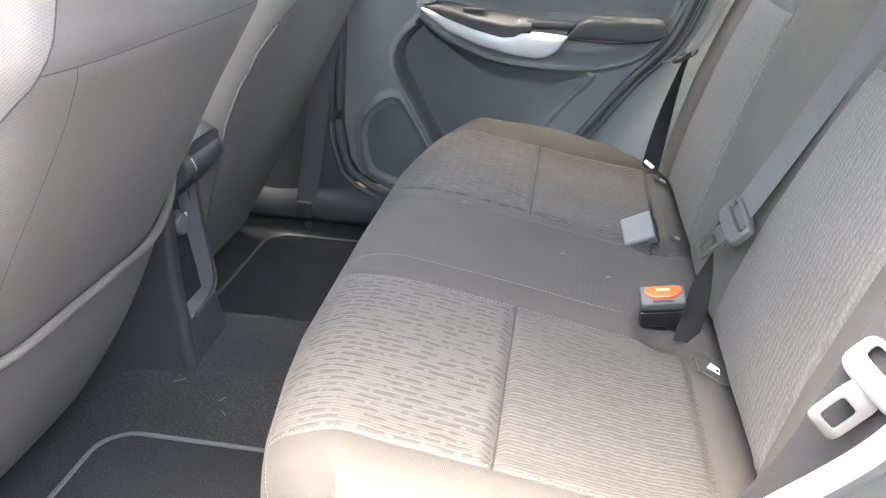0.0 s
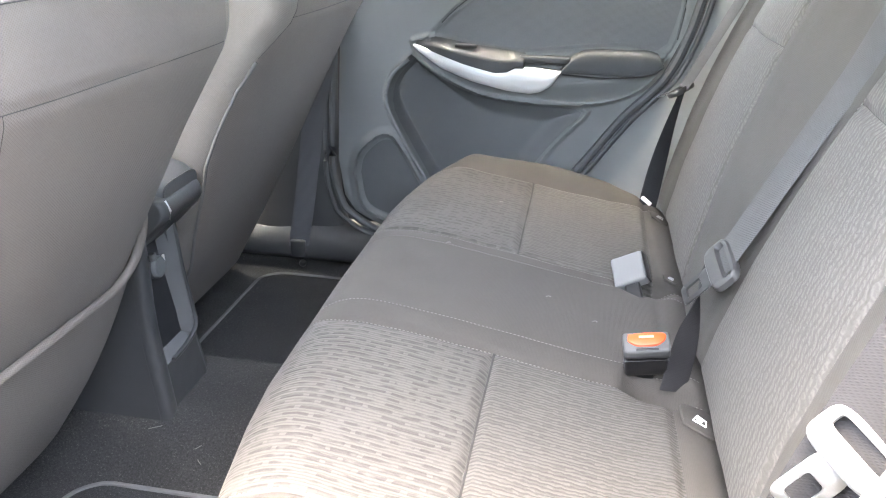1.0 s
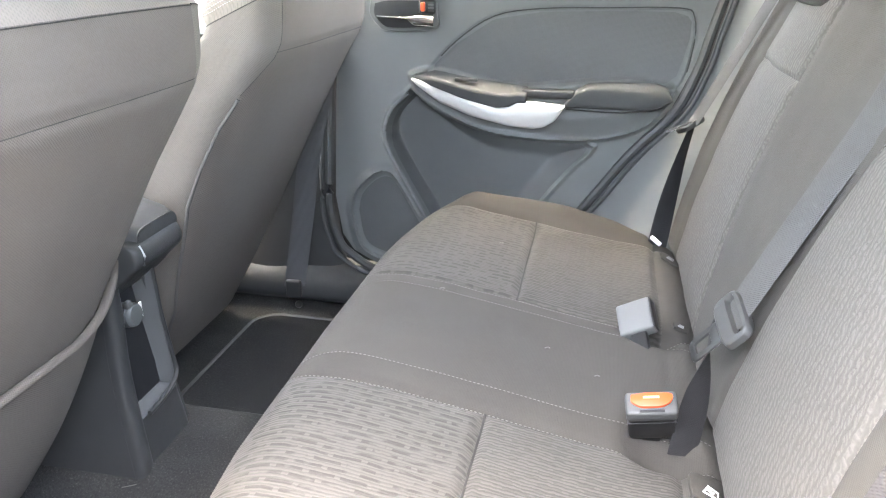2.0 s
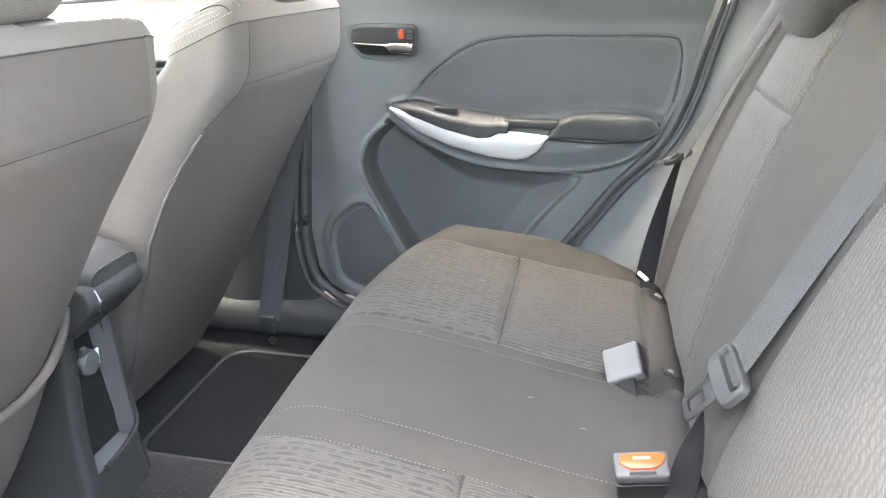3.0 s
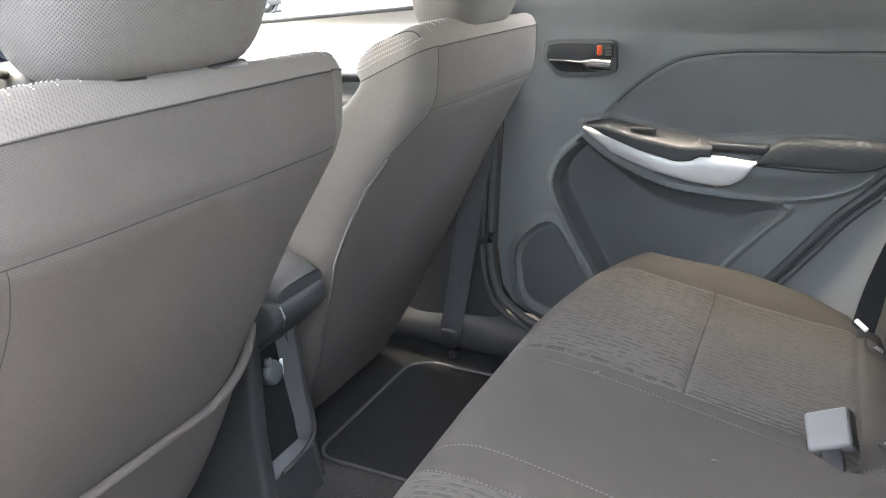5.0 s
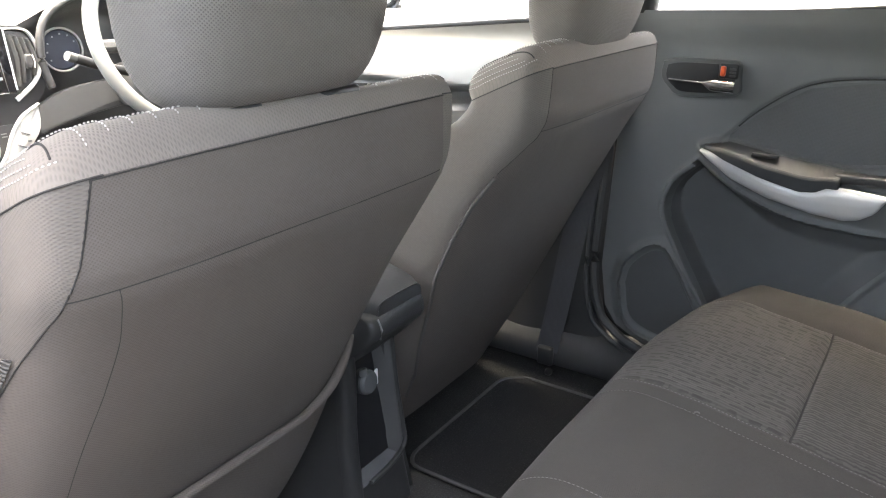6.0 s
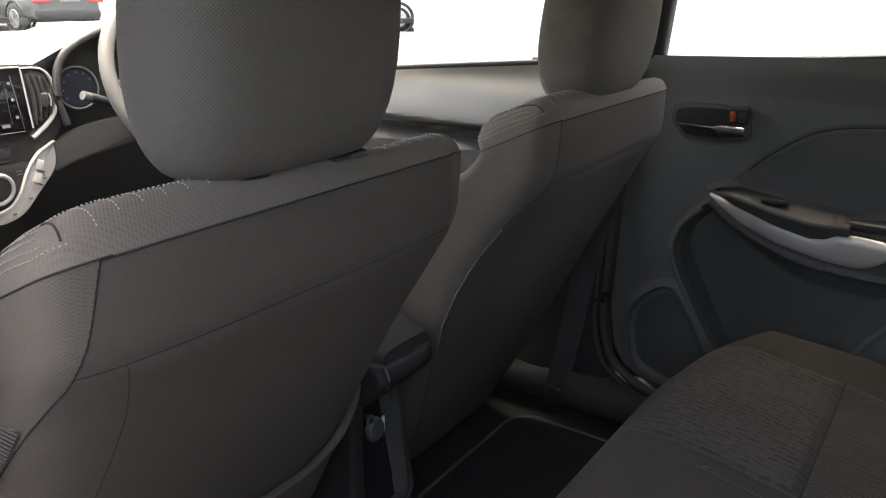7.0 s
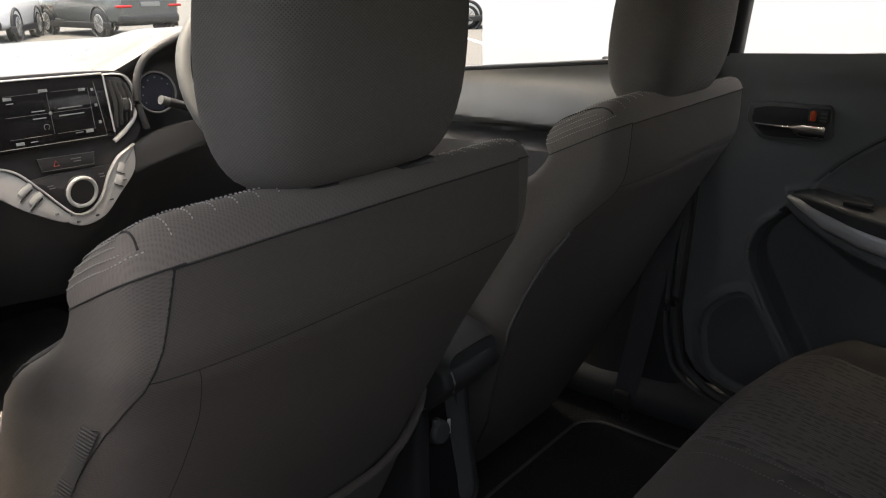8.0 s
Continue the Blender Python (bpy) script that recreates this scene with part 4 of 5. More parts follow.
tongue(belt, (0.012, 0.545, 0.532), (-0.55, 0.65, -0.35), (0.75, 0.5, 0.35), DARK, STEEL, 0.8)
bm = tube(spline([(-0.034, 0.539, 0.310), (-0.018, 0.523, 0.302)], 6), 0.0042, sides=8)
lone("loop_pin", bm, WHITE, "small white plastic pin by the cushion's corner", "pin")

# near outer belt
belt = thing("seat_belt", (0.0, -0.58, 0.30), "dark seat belt hanging beside the rear backrest with pale tongue", "seat belt", "rear seat belts")
line = spline([(-0.035, -0.57, 0.37), (-0.012, -0.582, 0.44), (0.010, -0.588, 0.53), (0.06, -0.575, 0.66), (0.16, -0.54, 0.86), (0.22, -0.50, 0.98)], 40)
part("webbing", ribbon(line, 0.05, 0.0024, [Vector((1, -0.75 + 0.3 * k / 40, -0.25)) for k in range(41)]), WEB_DARK, belt)
tongue(belt, (0.014, -0.592, 0.536), (-0.66, -0.15, -0.70), (0.55, -0.37, -0.74), LIGHT_GREY, STEEL, 0.84)


# ---- front seats ----
# Rear and fore outlines of the backrest seen from the side (x, z), level by level: the rear leans back
# 27 degrees up to a fold and stands upright above it.
LEVEL = (0, 0.25, 0.5, 0.7, 0.80, 0.86, 0.893, 0.93, 0.97, 1)
REAR_X = (-0.915, -0.822, -0.730, -0.658, -0.630, -0.612, -0.6035, -0.6015, -0.6015, -0.602)
REAR_Z = (0.09, 0.268, 0.445, 0.583, 0.637, 0.671, 0.688, 0.714, 0.750, 0.772)
FORE_X = (-1.03, -1.0, -0.965, -0.93, -0.885, -0.835, -0.785, -0.745, -0.727, -0.720)
FORE_Z = (0.12, 0.30, 0.44, 0.53, 0.60, 0.638, 0.665, 0.688, 0.705, 0.716)
WIDE_AT = (0, 0.15, 0.3, 0.5, 0.7, 0.8, 0.86, 0.9, 1)
WIDE_OUTER = (0.225, 0.256, 0.260, 0.250, 0.238, 0.236, 0.238, 0.240, 0.240)
WIDE_INNER = (0.190, 0.208, 0.216, 0.226, 0.240, 0.246, 0.246, 0.245, 0.241)
FOLD = 0.893


def front_back(y0, s, h, q, out=0.0):
    """The front backrest's skin. h: 0 foot .. 1 top seam; q: degrees round it, 0 = outer side, 90 = rear middle, 180 = inner side."""
    rear = Vector((np.interp(h, LEVEL, REAR_X), 0, np.interp(h, LEVEL, REAR_Z)))
    fore = Vector((np.interp(h, LEVEL, FORE_X), 0, np.interp(h, LEVEL, FORE_Z)))
    e = float(np.interp(h, (0, 0.7, 1), (0.45, 0.42, 0.32)))
    c, n = spow(math.cos(radians(q)), e), spow(math.sin(radians(q)), e)
    hw = float(np.interp(h, WIDE_AT, WIDE_OUTER if c > 0 else WIDE_INNER)) + 0.02 * max(0.0, -n) * ease((1 - h) / 0.2) + out
    half = (rear - fore) / 2
    p = (rear + fore) / 2 + half * (n * (1 + out / half.length))
    y = y0 + s * c * hw
    # the fold is drawn in by its seam; the cloth is a little uneven
    dent = 0.003 * math.exp(-((h - FOLD) / 0.010) ** 2) * ease(n) + 0.0016 * noise.noise((y * 9, p.x * 5, p.z * 9))
    return Vector((p.x - dent * max(0.0, n), y, p.z))


def crown_at(y0, s, a, c, out=0.0):
    """The domed top. a: -1 front .. 1 rear; c: -1 inner .. 1 outer."""
    rear, fore = Vector((REAR_X[-1], 0, REAR_Z[-1])), Vector((FORE_X[-1], 0, FORE_Z[-1]))
    up = Vector((rear.z - fore.z, 0, fore.x - rear.x)).normalized() * -1
    # a wide round on the quilted shoulder, a tighter one on the other
    wide = 0.76 if c * s < 0 else 0.86
    end = min(1.0, max(0.0, abs(c) - wide) / (1 - wide))
    share = min(1.0, abs(a) / max(0.05, (1 - min(1.0, abs(c)) ** 6) ** (1 / 6)))
    rise = (0.029 + 0.012 * ease(0.5 - 0.9 * c * s)) * (1 - share ** 4) ** 0.25 * math.sqrt(1 - end * end)
    p = (rear + fore) / 2 + (rear - fore) / 2 * a + up * (rise + out)
    return Vector((p.x, y0 + s * c * (0.240 if c > 0 else 0.241), p.z))


def crown_row(y0, s, a, c):
    """A place on the crown for thread: c as a share of its width at that depth."""
    return crown_at(y0, s, a, c * (1 - min(0.98, abs(a)) ** 6) ** (1 / 6), 0.0009)


def bucket_seat(y0, s, label):
    """s: the side of its outer edge, -1 or 1."""
    seat = thing("bucket_seat", (-1.0, y0, 0.05), label, "car seat", "front seats")
    def skin(h, q, out=0.0):
        return front_back(y0, s, h, q, out)
    def split(h, inner):
        """Where the side panels meet the rear panel."""
        if inner:
            return lerp_table([(0, 58), (0.2, 52), (0.30, 38), (0.37, 31), (0.5, 19.5), (0.6, 19), (0.70, 22), (0.79, 29), (0.84, 40), (FOLD, 52), (0.94, 55), (1, 57)], h)
        return lerp_table([(0, 3), (0.5, 3), (0.65, 5), (0.76, 11), (0.83, 19.5), (FOLD, 32), (0.95, 44), (1, 52)], h)
    def rear_panel(h, v):
        lo, hi = split(h, False), 180 - split(h, True)
        return skin(h, lo + v * (hi - lo))
    part("lower_back_panel", sheet(rear_panel, 0, FOLD, 90, 0, 1, 80), FRONT_CLOTH, seat, "dark grey twill lower rear panel")
    part("upper_back_panel", sheet(rear_panel, FOLD, 1, 24, 0, 1, 80), FRONT_CLOTH, seat, "dark grey twill upper rear panel")
    for inner in (False, True):
        def flank(h, v, out=0.0):
            q = split(h, inner) + v * (-55 - split(h, inner))
            return skin(h, 180 - q if inner else q, out)
        part("side_panel", sheet(flank, 0, 1, 90, 0, 1, 44), FRONT_SIDE, seat, "grey cloth side panel coloured lighter for the light on it")
        way = -1 if inner else 1
        def rim_line(f, out=0.0):
            q = 57 - 88 * f
            return skin(1.0, 180 - q if inner else q, out)
        part("shoulder_seam", tube([rim_line(j / 40, 0.0) for j in range(41)], 0.0008, sides=6), DARK_THREAD, seat)
        # quilted end of the crown: rows along the seam below an arc, then rows across
        b2 = bmesh.new()
        for row, c in enumerate((0.992, 0.976, 0.948, 0.912, 0.868)):
            stitches([crown_row(y0, s, -0.93 + (1.78 - 0.16 * row) * j / 30, way * (c - 0.006 * math.sin(j / 30 * math.pi))) for j in range(31)], b2, step=0.0038, length=0.0022, r=0.0007)
        for row in range(6):
            c0 = 0.83 - 0.080 * row
            stitches([crown_at(y0, s, 0.92 - (1.25 - 0.16 * row) * j / 24, way * (c0 + 0.07 * (j / 24) ** 1.6 - 0.012 * math.sin(j / 24 * 6.28)), 0.0009) for j in range(25)], b2, step=0.0038, length=0.0022, r=0.0007)
        part("quilting", b2, THREAD, seat, "pale quilting thread")
        part("arc_seam", tube([crown_at(y0, s, 0.82 - 1.7 * j / 40, way * (0.925 - 0.13 * (j / 40) ** 0.8), 0.0004) for j in range(41)], 0.0009, sides=6), DARK_THREAD, seat)
    part("front_panel", sheet(skin, 0, 1, 30, 235, 305, 24), FRONT_KNIT, seat)
    def disc_place(r, q):
        e = 1 / 3
        return crown_at(y0, s, r * spow(math.sin(radians(q)), e), r * spow(math.cos(radians(q)), e))
    part("crown", loft([[disc_place(r, q) for q in range(0, 360, 3)] for r in (1.0, 0.999, 0.996, 0.99, 0.98, 0.965, 0.945, 0.92, 0.89, 0.86, 0.82, 0.78, 0.72, 0.6, 0.45, 0.25, 0.02)]), FRONT_KNIT, seat, "ribbed knit crown of the backrest")
    # seams of the rear panels
    def seam(points, r=0.0008, thread=0.0042):
        line = spline([(h, q, 0) for h, q in points], 60)
        part("seam", tube([skin(p.x, p.y, -0.0002) for p in line], r, sides=6), DARK_THREAD, seat)
        if thread:
            part("stitching", stitches([skin(p.x, p.y, 0.0006) for p in line], step=0.0068, length=thread, r=0.0007), DARK_THREAD, seat)
    seam([(0.998, 52 + 71 * j / 12) for j in range(13)], 0.0007, 0.005)
    seam([(1, 52), (0.95, 44), (FOLD, 32)])
    seam([(FOLD, 32), (0.83, 19.5), (0.76, 11), (0.65, 5), (0.5, 3)])
    seam([(FOLD, 32 + 96 * j / 14) for j in range(15)], 0.0006, 0)
    if s > 0:
        seam([(1, 123), (0.94, 125), (FOLD, 128), (0.84, 140), (0.79, 151)], 0.0006, 0)
    seam([(FOLD, 57), (0.80, 59), (0.70, 57), (0.60, 55), (0.45, 55)], 0.0005, 0)
    if s > 0:
        part("piping", tube([skin(h / 100, 180 - split(h / 100, True), 0.002) for h in range(12, 79)], 0.0030, sides=8), PIPING, seat, "sewn piping along the inner edge")
    else:
        # map pocket with its elastic hem
        def pocket(k, q):
            top = lerp_table([(24, 0.465), (34, 0.432), (50, 0.403), (75, 0.388), (105, 0.388), (128, 0.42), (142, 0.452), (156, 0.495)], q)
            return skin(k * top, q, 0.003 + 0.014 * math.sin(math.pi * min(1, k * 0.93)) ** 0.8 * math.sin(math.pi * (q - 20) / 140) ** 0.7)
        pk = part("pocket", sheet(pocket, 0, 1, 40, 24, 156, 70), FRONT_CLOTH, seat, "dark cloth map pocket")
        part("hem", tube([pocket(1, 24 + 132 * j / 60) + Vector((0.002, 0, 0)) for j in range(61)], 0.0062, sides=10), FRONT_CLOTH, pk, "rolled elastic hem")
        part("hem_seam", tube([pocket(0.962, 24 + 132 * j / 60) + Vector((0.001, 0, 0)) for j in range(61)], 0.0009, sides=6), DARK_THREAD, pk)
        tag = [skin(0.80 - 0.20 * j / 10, 6.5 - 0.5 * j, 0.0018) for j in range(11)]
        wide = [skin(0.80 - 0.20 * j / 10, 11 - 0.5 * j) - skin(0.80 - 0.20 * j / 10, 2 - 0.5 * j) for j in range(11)]
        part("airbag_tag", ribbon(tag, 0.026, 0.0016, wide), TAG_CLOTH, seat, "woven grey airbag tag")
        p, q2 = skin(0.865, -40, 0.002), skin(0.835, -40, 0.002)
        part("sewn_tag", ribbon([p, p.lerp(q2, 0.5) + Vector((0.010, -0.008, 0.002)), q2], 0.010, 0.0012, Vector((0.3, -1, 0.3))), TAG_CLOTH, seat, "small folded tag")
        part("flange", tube([skin(0.60 + 0.33 * j / 30, -44, 0.001) for j in range(31)], 0.0035, sides=8), PIPING, seat, "sewn edge of the bolster")
    part("foot_cap", loft([[skin(0, q, -0.02 * k) - Vector((0, 0, 0.016 * math.sin(k * math.pi / 2))) for q in range(0, 360, 8)] for k in (0, 0.3, 0.6, 0.85, 1.0)]), FRONT_CLOTH, seat)
    # the cushion and its base
    rings = []
    for x, hw, lo, hi in ((-1.42, 0.19, 0.22, 0.27), (-1.40, 0.225, 0.15, 0.31), (-1.2, 0.24, 0.13, 0.315), (-0.98, 0.235, 0.13, 0.28), (-0.90, 0.20, 0.14, 0.25)):
        rings.append([(x, y0 + hw * spow(math.cos(q), 0.5), (lo + hi) / 2 + (hi - lo) / 2 * spow(math.sin(q), 0.5)) for q in [2 * math.pi * j / 36 for j in range(36)]])
    part("cushion", loft(rings), FRONT_CLOTH, seat)
    for dy in (-0.2, 0.2):
        part("rail", box((-1.4, y0 + dy - 0.018, 0.012), (-1.03, y0 + dy + 0.018, 0.075), 0.006), BLACK, seat)
    part("side_shield", box((-1.36, y0 + s * 0.255 - 0.014, 0.07), (-0.96, y0 + s * 0.255 + 0.014, 0.27), 0.012), DARK, seat, "dark plastic seat base cover")
    # headrest
    hy, low = (-0.320, 0.0) if s < 0 else (0.344, 0.013)
    rest_rings = []
    for z, hw, d in ((0.789, 0.076, 0.022), (0.793, 0.096, 0.038), (0.803, 0.105, 0.046), (0.820, 0.116, 0.053), (0.85, 0.124, 0.059), (0.89, 0.127, 0.060), (0.95, 0.124, 0.058), (1.0, 0.118, 0.050), (1.03, 0.11, 0.036), (1.042, 0.06, 0.015)):
        cx = -0.652 + 0.10 * (z - 0.80)
        rest_rings.append([(cx + d * spow(math.sin(q), 0.62), hy + hw * spow(math.cos(q), 0.50), z - low) for q in [2 * math.pi * j / 48 for j in range(48)]])
    # loft finer for a rounded skin
    hr = part("headrest", loft(rest_rings), DOTTED, seat, "cloth headrest with fine dotted weave")
    sub = hr.modifiers.new("round", "SUBSURF")
    sub.levels = sub.render_levels = 1
    for dy in (-0.06, 0.06):
        part("post", tube([(-0.648, hy + dy, 0.74), (-0.650, hy + dy, 0.81)], 0.006, sides=12), CHROME, seat, "steel headrest post")
        part("sleeve", box((-0.676, hy + dy - 0.026, 0.772 - low), (-0.614, hy + dy + 0.026, 0.7950 - low), 0.005), BLACK, seat, "black post sleeve")
    return seat


bucket_seat(-0.312, -1, "dark grey cloth front passenger seat with map pocket")
bucket_seat(0.345, 1, "dark grey cloth driver seat with quilted shoulder")


# ---- centre console ----
console = thing("centre_console", (-0.9, YC, 0.08), "dark plastic centre console with armrest and socket", "console")


def console_y(z):
    """The two side walls spread a little towards the foot."""
    return -0.070 - 0.016 * (0.38 - z) / 0.3, 0.044 + 0.030 * (0.38 - z) / 0.3


def console_x(z):
    return -0.797 + 0.030 * ease((0.30 - z) / 0.30)


LEVELS = [0.03 + 0.035 * k for k in range(11)]
part("side_wall", loft([[(x, console_y(z)[0] + e, z) for x, e in ((-1.35, 0), (console_x(z) - 0.012, 0), (console_x(z) - 0.012, 0.016), (-1.35, 0.016))] for z in LEVELS]), DARK, console)
part("side_wall", loft([[(x, console_y(z)[1] - e, z) for x, e in ((-1.35, 0), (console_x(z) - 0.008, 0), (console_x(z) - 0.008, 0.014), (-1.35, 0.014))] for z in LEVELS]), DARK, console)
part("upright", loft([[(console_x(z) - 0.008 + r * spow(math.cos(q), 0.7), console_y(z)[0] + 0.015 + r * spow(math.sin(q), 0.7), z) for q in [2 * math.pi * j / 20 for j in range(20)]] for z, r in [(z, 0.0150 - 0.003 * ease((z - 0.33) / 0.06)) for z in LEVELS]]), DARK, console, "rounded corner post")
def foot(u, v):
    """Lower rear panel: rolls over into the recess at its top, and round the corner towards the far side."""
    z = 0.03 + 0.155 * u
    lo, hi = console_y(z)
    t = ease((v - 0.80) / 0.20)
    return (console_x(z) + 0.004 - 0.020 * ease((u - 0.90) / 0.10) - 0.05 * t * t, lo + 0.012 + (hi - lo - 0.010) * v, z)
part("foot_panel", sheet(foot, 0, 1, 30, 0, 1, 30), DARK, console)
part("recess_rim", tube(spline([(-0.797, 0.042, 0.375), (-0.794, 0.047, 0.30), (-0.788, 0.054, 0.225), (-0.784, 0.054, 0.194), (-0.781, 0.038, 0.180), (-0.778, 0.0, 0.174), (-0.777, -0.04, 0.172)], 40), 0.0040, sides=8), DARK, console)
part("back_plate", loft([[(x - dx, y, z) for x, y in ((-0.02, -0.062), (0.0, -0.062), (0.0, 0.036), (-0.02, 0.036))] for z, dx in ((0.13, 0.790), (0.20, 0.804), (0.30, 0.818), (0.39, 0.828))]), BLACK, console, "black back of the recess")
# the lit wall of the recess: its light is put in by a paler plastic
part("side_lining", loft([[(x, y, z) for x, y in ((deep, yy - 0.020), (near, yy - 0.003), (near, yy + 0.002), (deep, yy - 0.010))] for z, near, deep, yy in ((0.150, -0.786, -0.792, 0.052), (0.185, -0.786, -0.802, 0.052), (0.22, -0.788, -0.812, 0.051), (0.28, -0.793, -0.822, 0.047), (0.375, -0.797, -0.84, 0.040))]), SIDE_GREY, console, "recess wall coloured paler for the light on it")
socket = part("power_socket", disc((-0.835, -0.008, 0.3145), (1, 0, 0.1), 0.019, 0.019, 0.032), DARK, console, "round power socket")
part("cap", disc((-0.804, -0.008, 0.318), (1, 0, 0.1), 0.0185, 0.017, 0.006), TRIM_GREY, socket, "round socket cap")
part("tab", box((-0.807, -0.024, 0.333), (-0.800, -0.012, 0.345), 0.002), TRIM_GREY, socket)
part("icon", box((-0.807, 0.011, 0.304), (-0.804, 0.017, 0.329), 0.001), WHITE, socket)
def arm(u, v):
    x = -1.15 + 0.386 * u
    a = 2 * math.pi * v
    end = 1 - 0.16 * max(0, (u - 0.92) / 0.08) ** 2.2
    return (x, 0.022 + 0.060 * end * spow(math.cos(a), 0.42), 0.436 + 0.100 * (1 - u) * ease((1 - u) / 0.05) * ease((u - 0.2) / 0.3) + 0.028 * end * spow(math.sin(a), 0.45))
armrest = part("armrest", loft([[arm(k / 40, j / 36) for j in range(36)] for k in range(41)]), ARM_PAD, console, "dark padded armrest lid")
part("lid_line", tube([arm(0.3 + 0.69 * k / 20, 0.01) for k in range(21)] + [arm(0.995, 0.01 + 0.48 * k / 12) for k in range(13)], 0.0015), BLACK, armrest)
outline = [(p.x, p.z) for p in spline([(-0.775, 0, 0.446), (-0.762, 0, 0.440), (-0.756, 0, 0.426), (-0.759, 0, 0.411), (-0.780, 0, 0.389), (-0.805, 0, 0.364), (-0.825, 0, 0.352), (-0.90, 0, 0.342), (-1.02, 0, 0.33)], 40)] + [(-1.02, 0.44)]
part("bracket", loft([[(-0.88 + (x + 0.88) * f, y, 0.40 + (z - 0.40) * f) for x, z in outline] for y, f in ((-0.050, 0.93), (-0.048, 0.965), (-0.044, 0.988), (-0.036, 1.0), (0.062, 1.0), (0.071, 0.988), (0.075, 0.965), (0.077, 0.93))]), DARK, console, "dark hinge housing under the lid")
part("hinge_trim", tube([(-0.762, -0.034, 0.440), (-0.755, -0.034, 0.425), (-0.758, -0.034, 0.411)], 0.0018, sides=8), STEEL, console, "bright hinge edge")

# front belt at the far pillar, its anchor bolt
belt = thing("front_seat_belt", (-0.79, 0.62, 0.06), "dark front seat belt running down to its floor anchor", "seat belt")
part("webbing", ribbon(spline([(-0.805, 0.605, 0.10), (-0.785, 0.61, 0.22), (-0.755, 0.615, 0.42), (-0.715, 0.62, 0.62), (-0.70, 0.62, 0.9)], 24), 0.048, 0.002, Vector((1, 0.25, 0))), WEB_FRONT, belt)
part("anchor", box((-0.822, 0.592, 0.075), (-0.786, 0.606, 0.118), 0.005), DARK, belt)
part("bolt", disc((-0.797, 0.606, 0.055), (0.1, -1, 0.15), 0.009, 0.006, 0.010, 16), DARK_STEEL, belt, "steel anchor bolt")

# ---- lint on carpet and seat ----
def lint(pts, r, label):
    lone("lint", tube(spline(pts, 10), r, sides=5), BENCH_THREAD, label, "lint", group="bits of lint")


for x, y, dx, dy in ((-0.80, -0.10, 0.035, 0.03), (-0.715, -0.115, 0.012, 0.02), (-0.70, -0.13, -0.010, 0.012), (-0.83, -0.03, 0.01, 0.006)):
    z = floor_height(x, y) + 0.004
    lint([(x, y, z), (x + dx * 0.6, y + dy * 0.3, z + 0.003), (x + dx, y + dy, z + 0.001)], 0.0007, "pale thread of lint on the carpet")
for x, v in ((-0.31, 0.36), (-0.20, 0.02), (-0.37, 0.12), (-0.13, -0.02)):
    z = cushion(u_at(x), v)[2] + 0.0012
    lint([(x, YC + v, z), (x + 0.004, YC + v + 0.003, z), (x + 0.007, YC + v + 0.001, z)], 0.0008, "pale speck of lint on the seat cloth")


# ---- dashboard ----
dash = thing("dashboard", (-1.9, 0.0, 0.3), "dark dashboard with touch screen and silver fascia", "dashboard")
def hood(y):
    return 0.070 * ease((y - 0.05) / 0.20) * ease((0.62 - y) / 0.14)
def dash_top(u, v):
    x = -2.45 + 0.66 * u
    edge = ease((u - 0.93) / 0.07)
    return (x + 0.03 * ease(u) * (hood(v) / 0.07), v, 0.80 - 0.025 * u + hood(v) * ease((u - 0.35) / 0.5) - 0.016 * edge ** 2)
part("top_pad", sheet(dash_top, 0, 1, 40, -0.72, 0.72, 90), DASH, dash, "grained dashboard pad")
def dash_face(u, v):
    z = 0.76 + hood(v) - u * (0.50 + hood(v))
    x = -1.79 + 0.03 * (hood(v) / 0.07) - 0.06 * ease(u / 0.10) * (hood(v) / 0.07) - 0.20 * u ** 2 + 0.05 * math.exp(-((v - 0.0) / 0.12) ** 2) * ease((u - 0.4) / 0.3)
    return (x, v, z)
part("face", sheet(dash_face, 0, 1, 50, -0.72, 0.72, 90), DARK, dash)

SX = -1.775
def lay_dash(a, b, h):
    """On the fascia plane, which leans a little forward at its top."""
    return (SX - 0.10 * (b - 0.62) + h, a - 0.014, b)
def plate(name, pts, depth, material, parent, label="", base=0.0, n=60, r=0.002):
    return part(name, prism(smooth_outline(pts, n) if n else pts, lambda a, b, h: lay_dash(a, b, h + base), depth, r), material, parent, label)
surround = plate("centre_fascia", [(-0.19, 0.70), (-0.17, 0.62), (-0.129, 0.597), (-0.091, 0.557), (-0.051, 0.510), (-0.027, 0.492), (0.004, 0.497), (0.031, 0.520), (0.055, 0.562), (0.081, 0.592), (0.124, 0.615), (0.152, 0.65), (0.158, 0.70), (0.152, 0.745), (0.132, 0.766), (0.084, 0.776), (-0.12, 0.782), (-0.19, 0.776)], 0.012, BLACK, dash, "satin black fascia", 0.0, 90)
scr = plate("screen", [(-0.178, 0.638), (0.083, 0.644), (0.080, 0.771), (-0.178, 0.776)], 0.012, SCREEN, surround, "dark glossy touch screen", 0.012, 0, 0.003)
part("screen_rim", tube([lay_dash(a, b, 0.0235) for a, b in ((-0.178, 0.776), (0.078, 0.7715), (0.081, 0.766), (0.0835, 0.65))], 0.0020, sides=8), DASH_SILVER, scr, "bright upper rim")
part("display_rim", tube([lay_dash(a, b, 0.0242) for a, b in ((-0.165, 0.647), (0.0655, 0.6455), (0.062, 0.70), (0.057, 0.757))], 0.0008, sides=6), BUCKLE_GREY, scr, "fine silver line round the display")
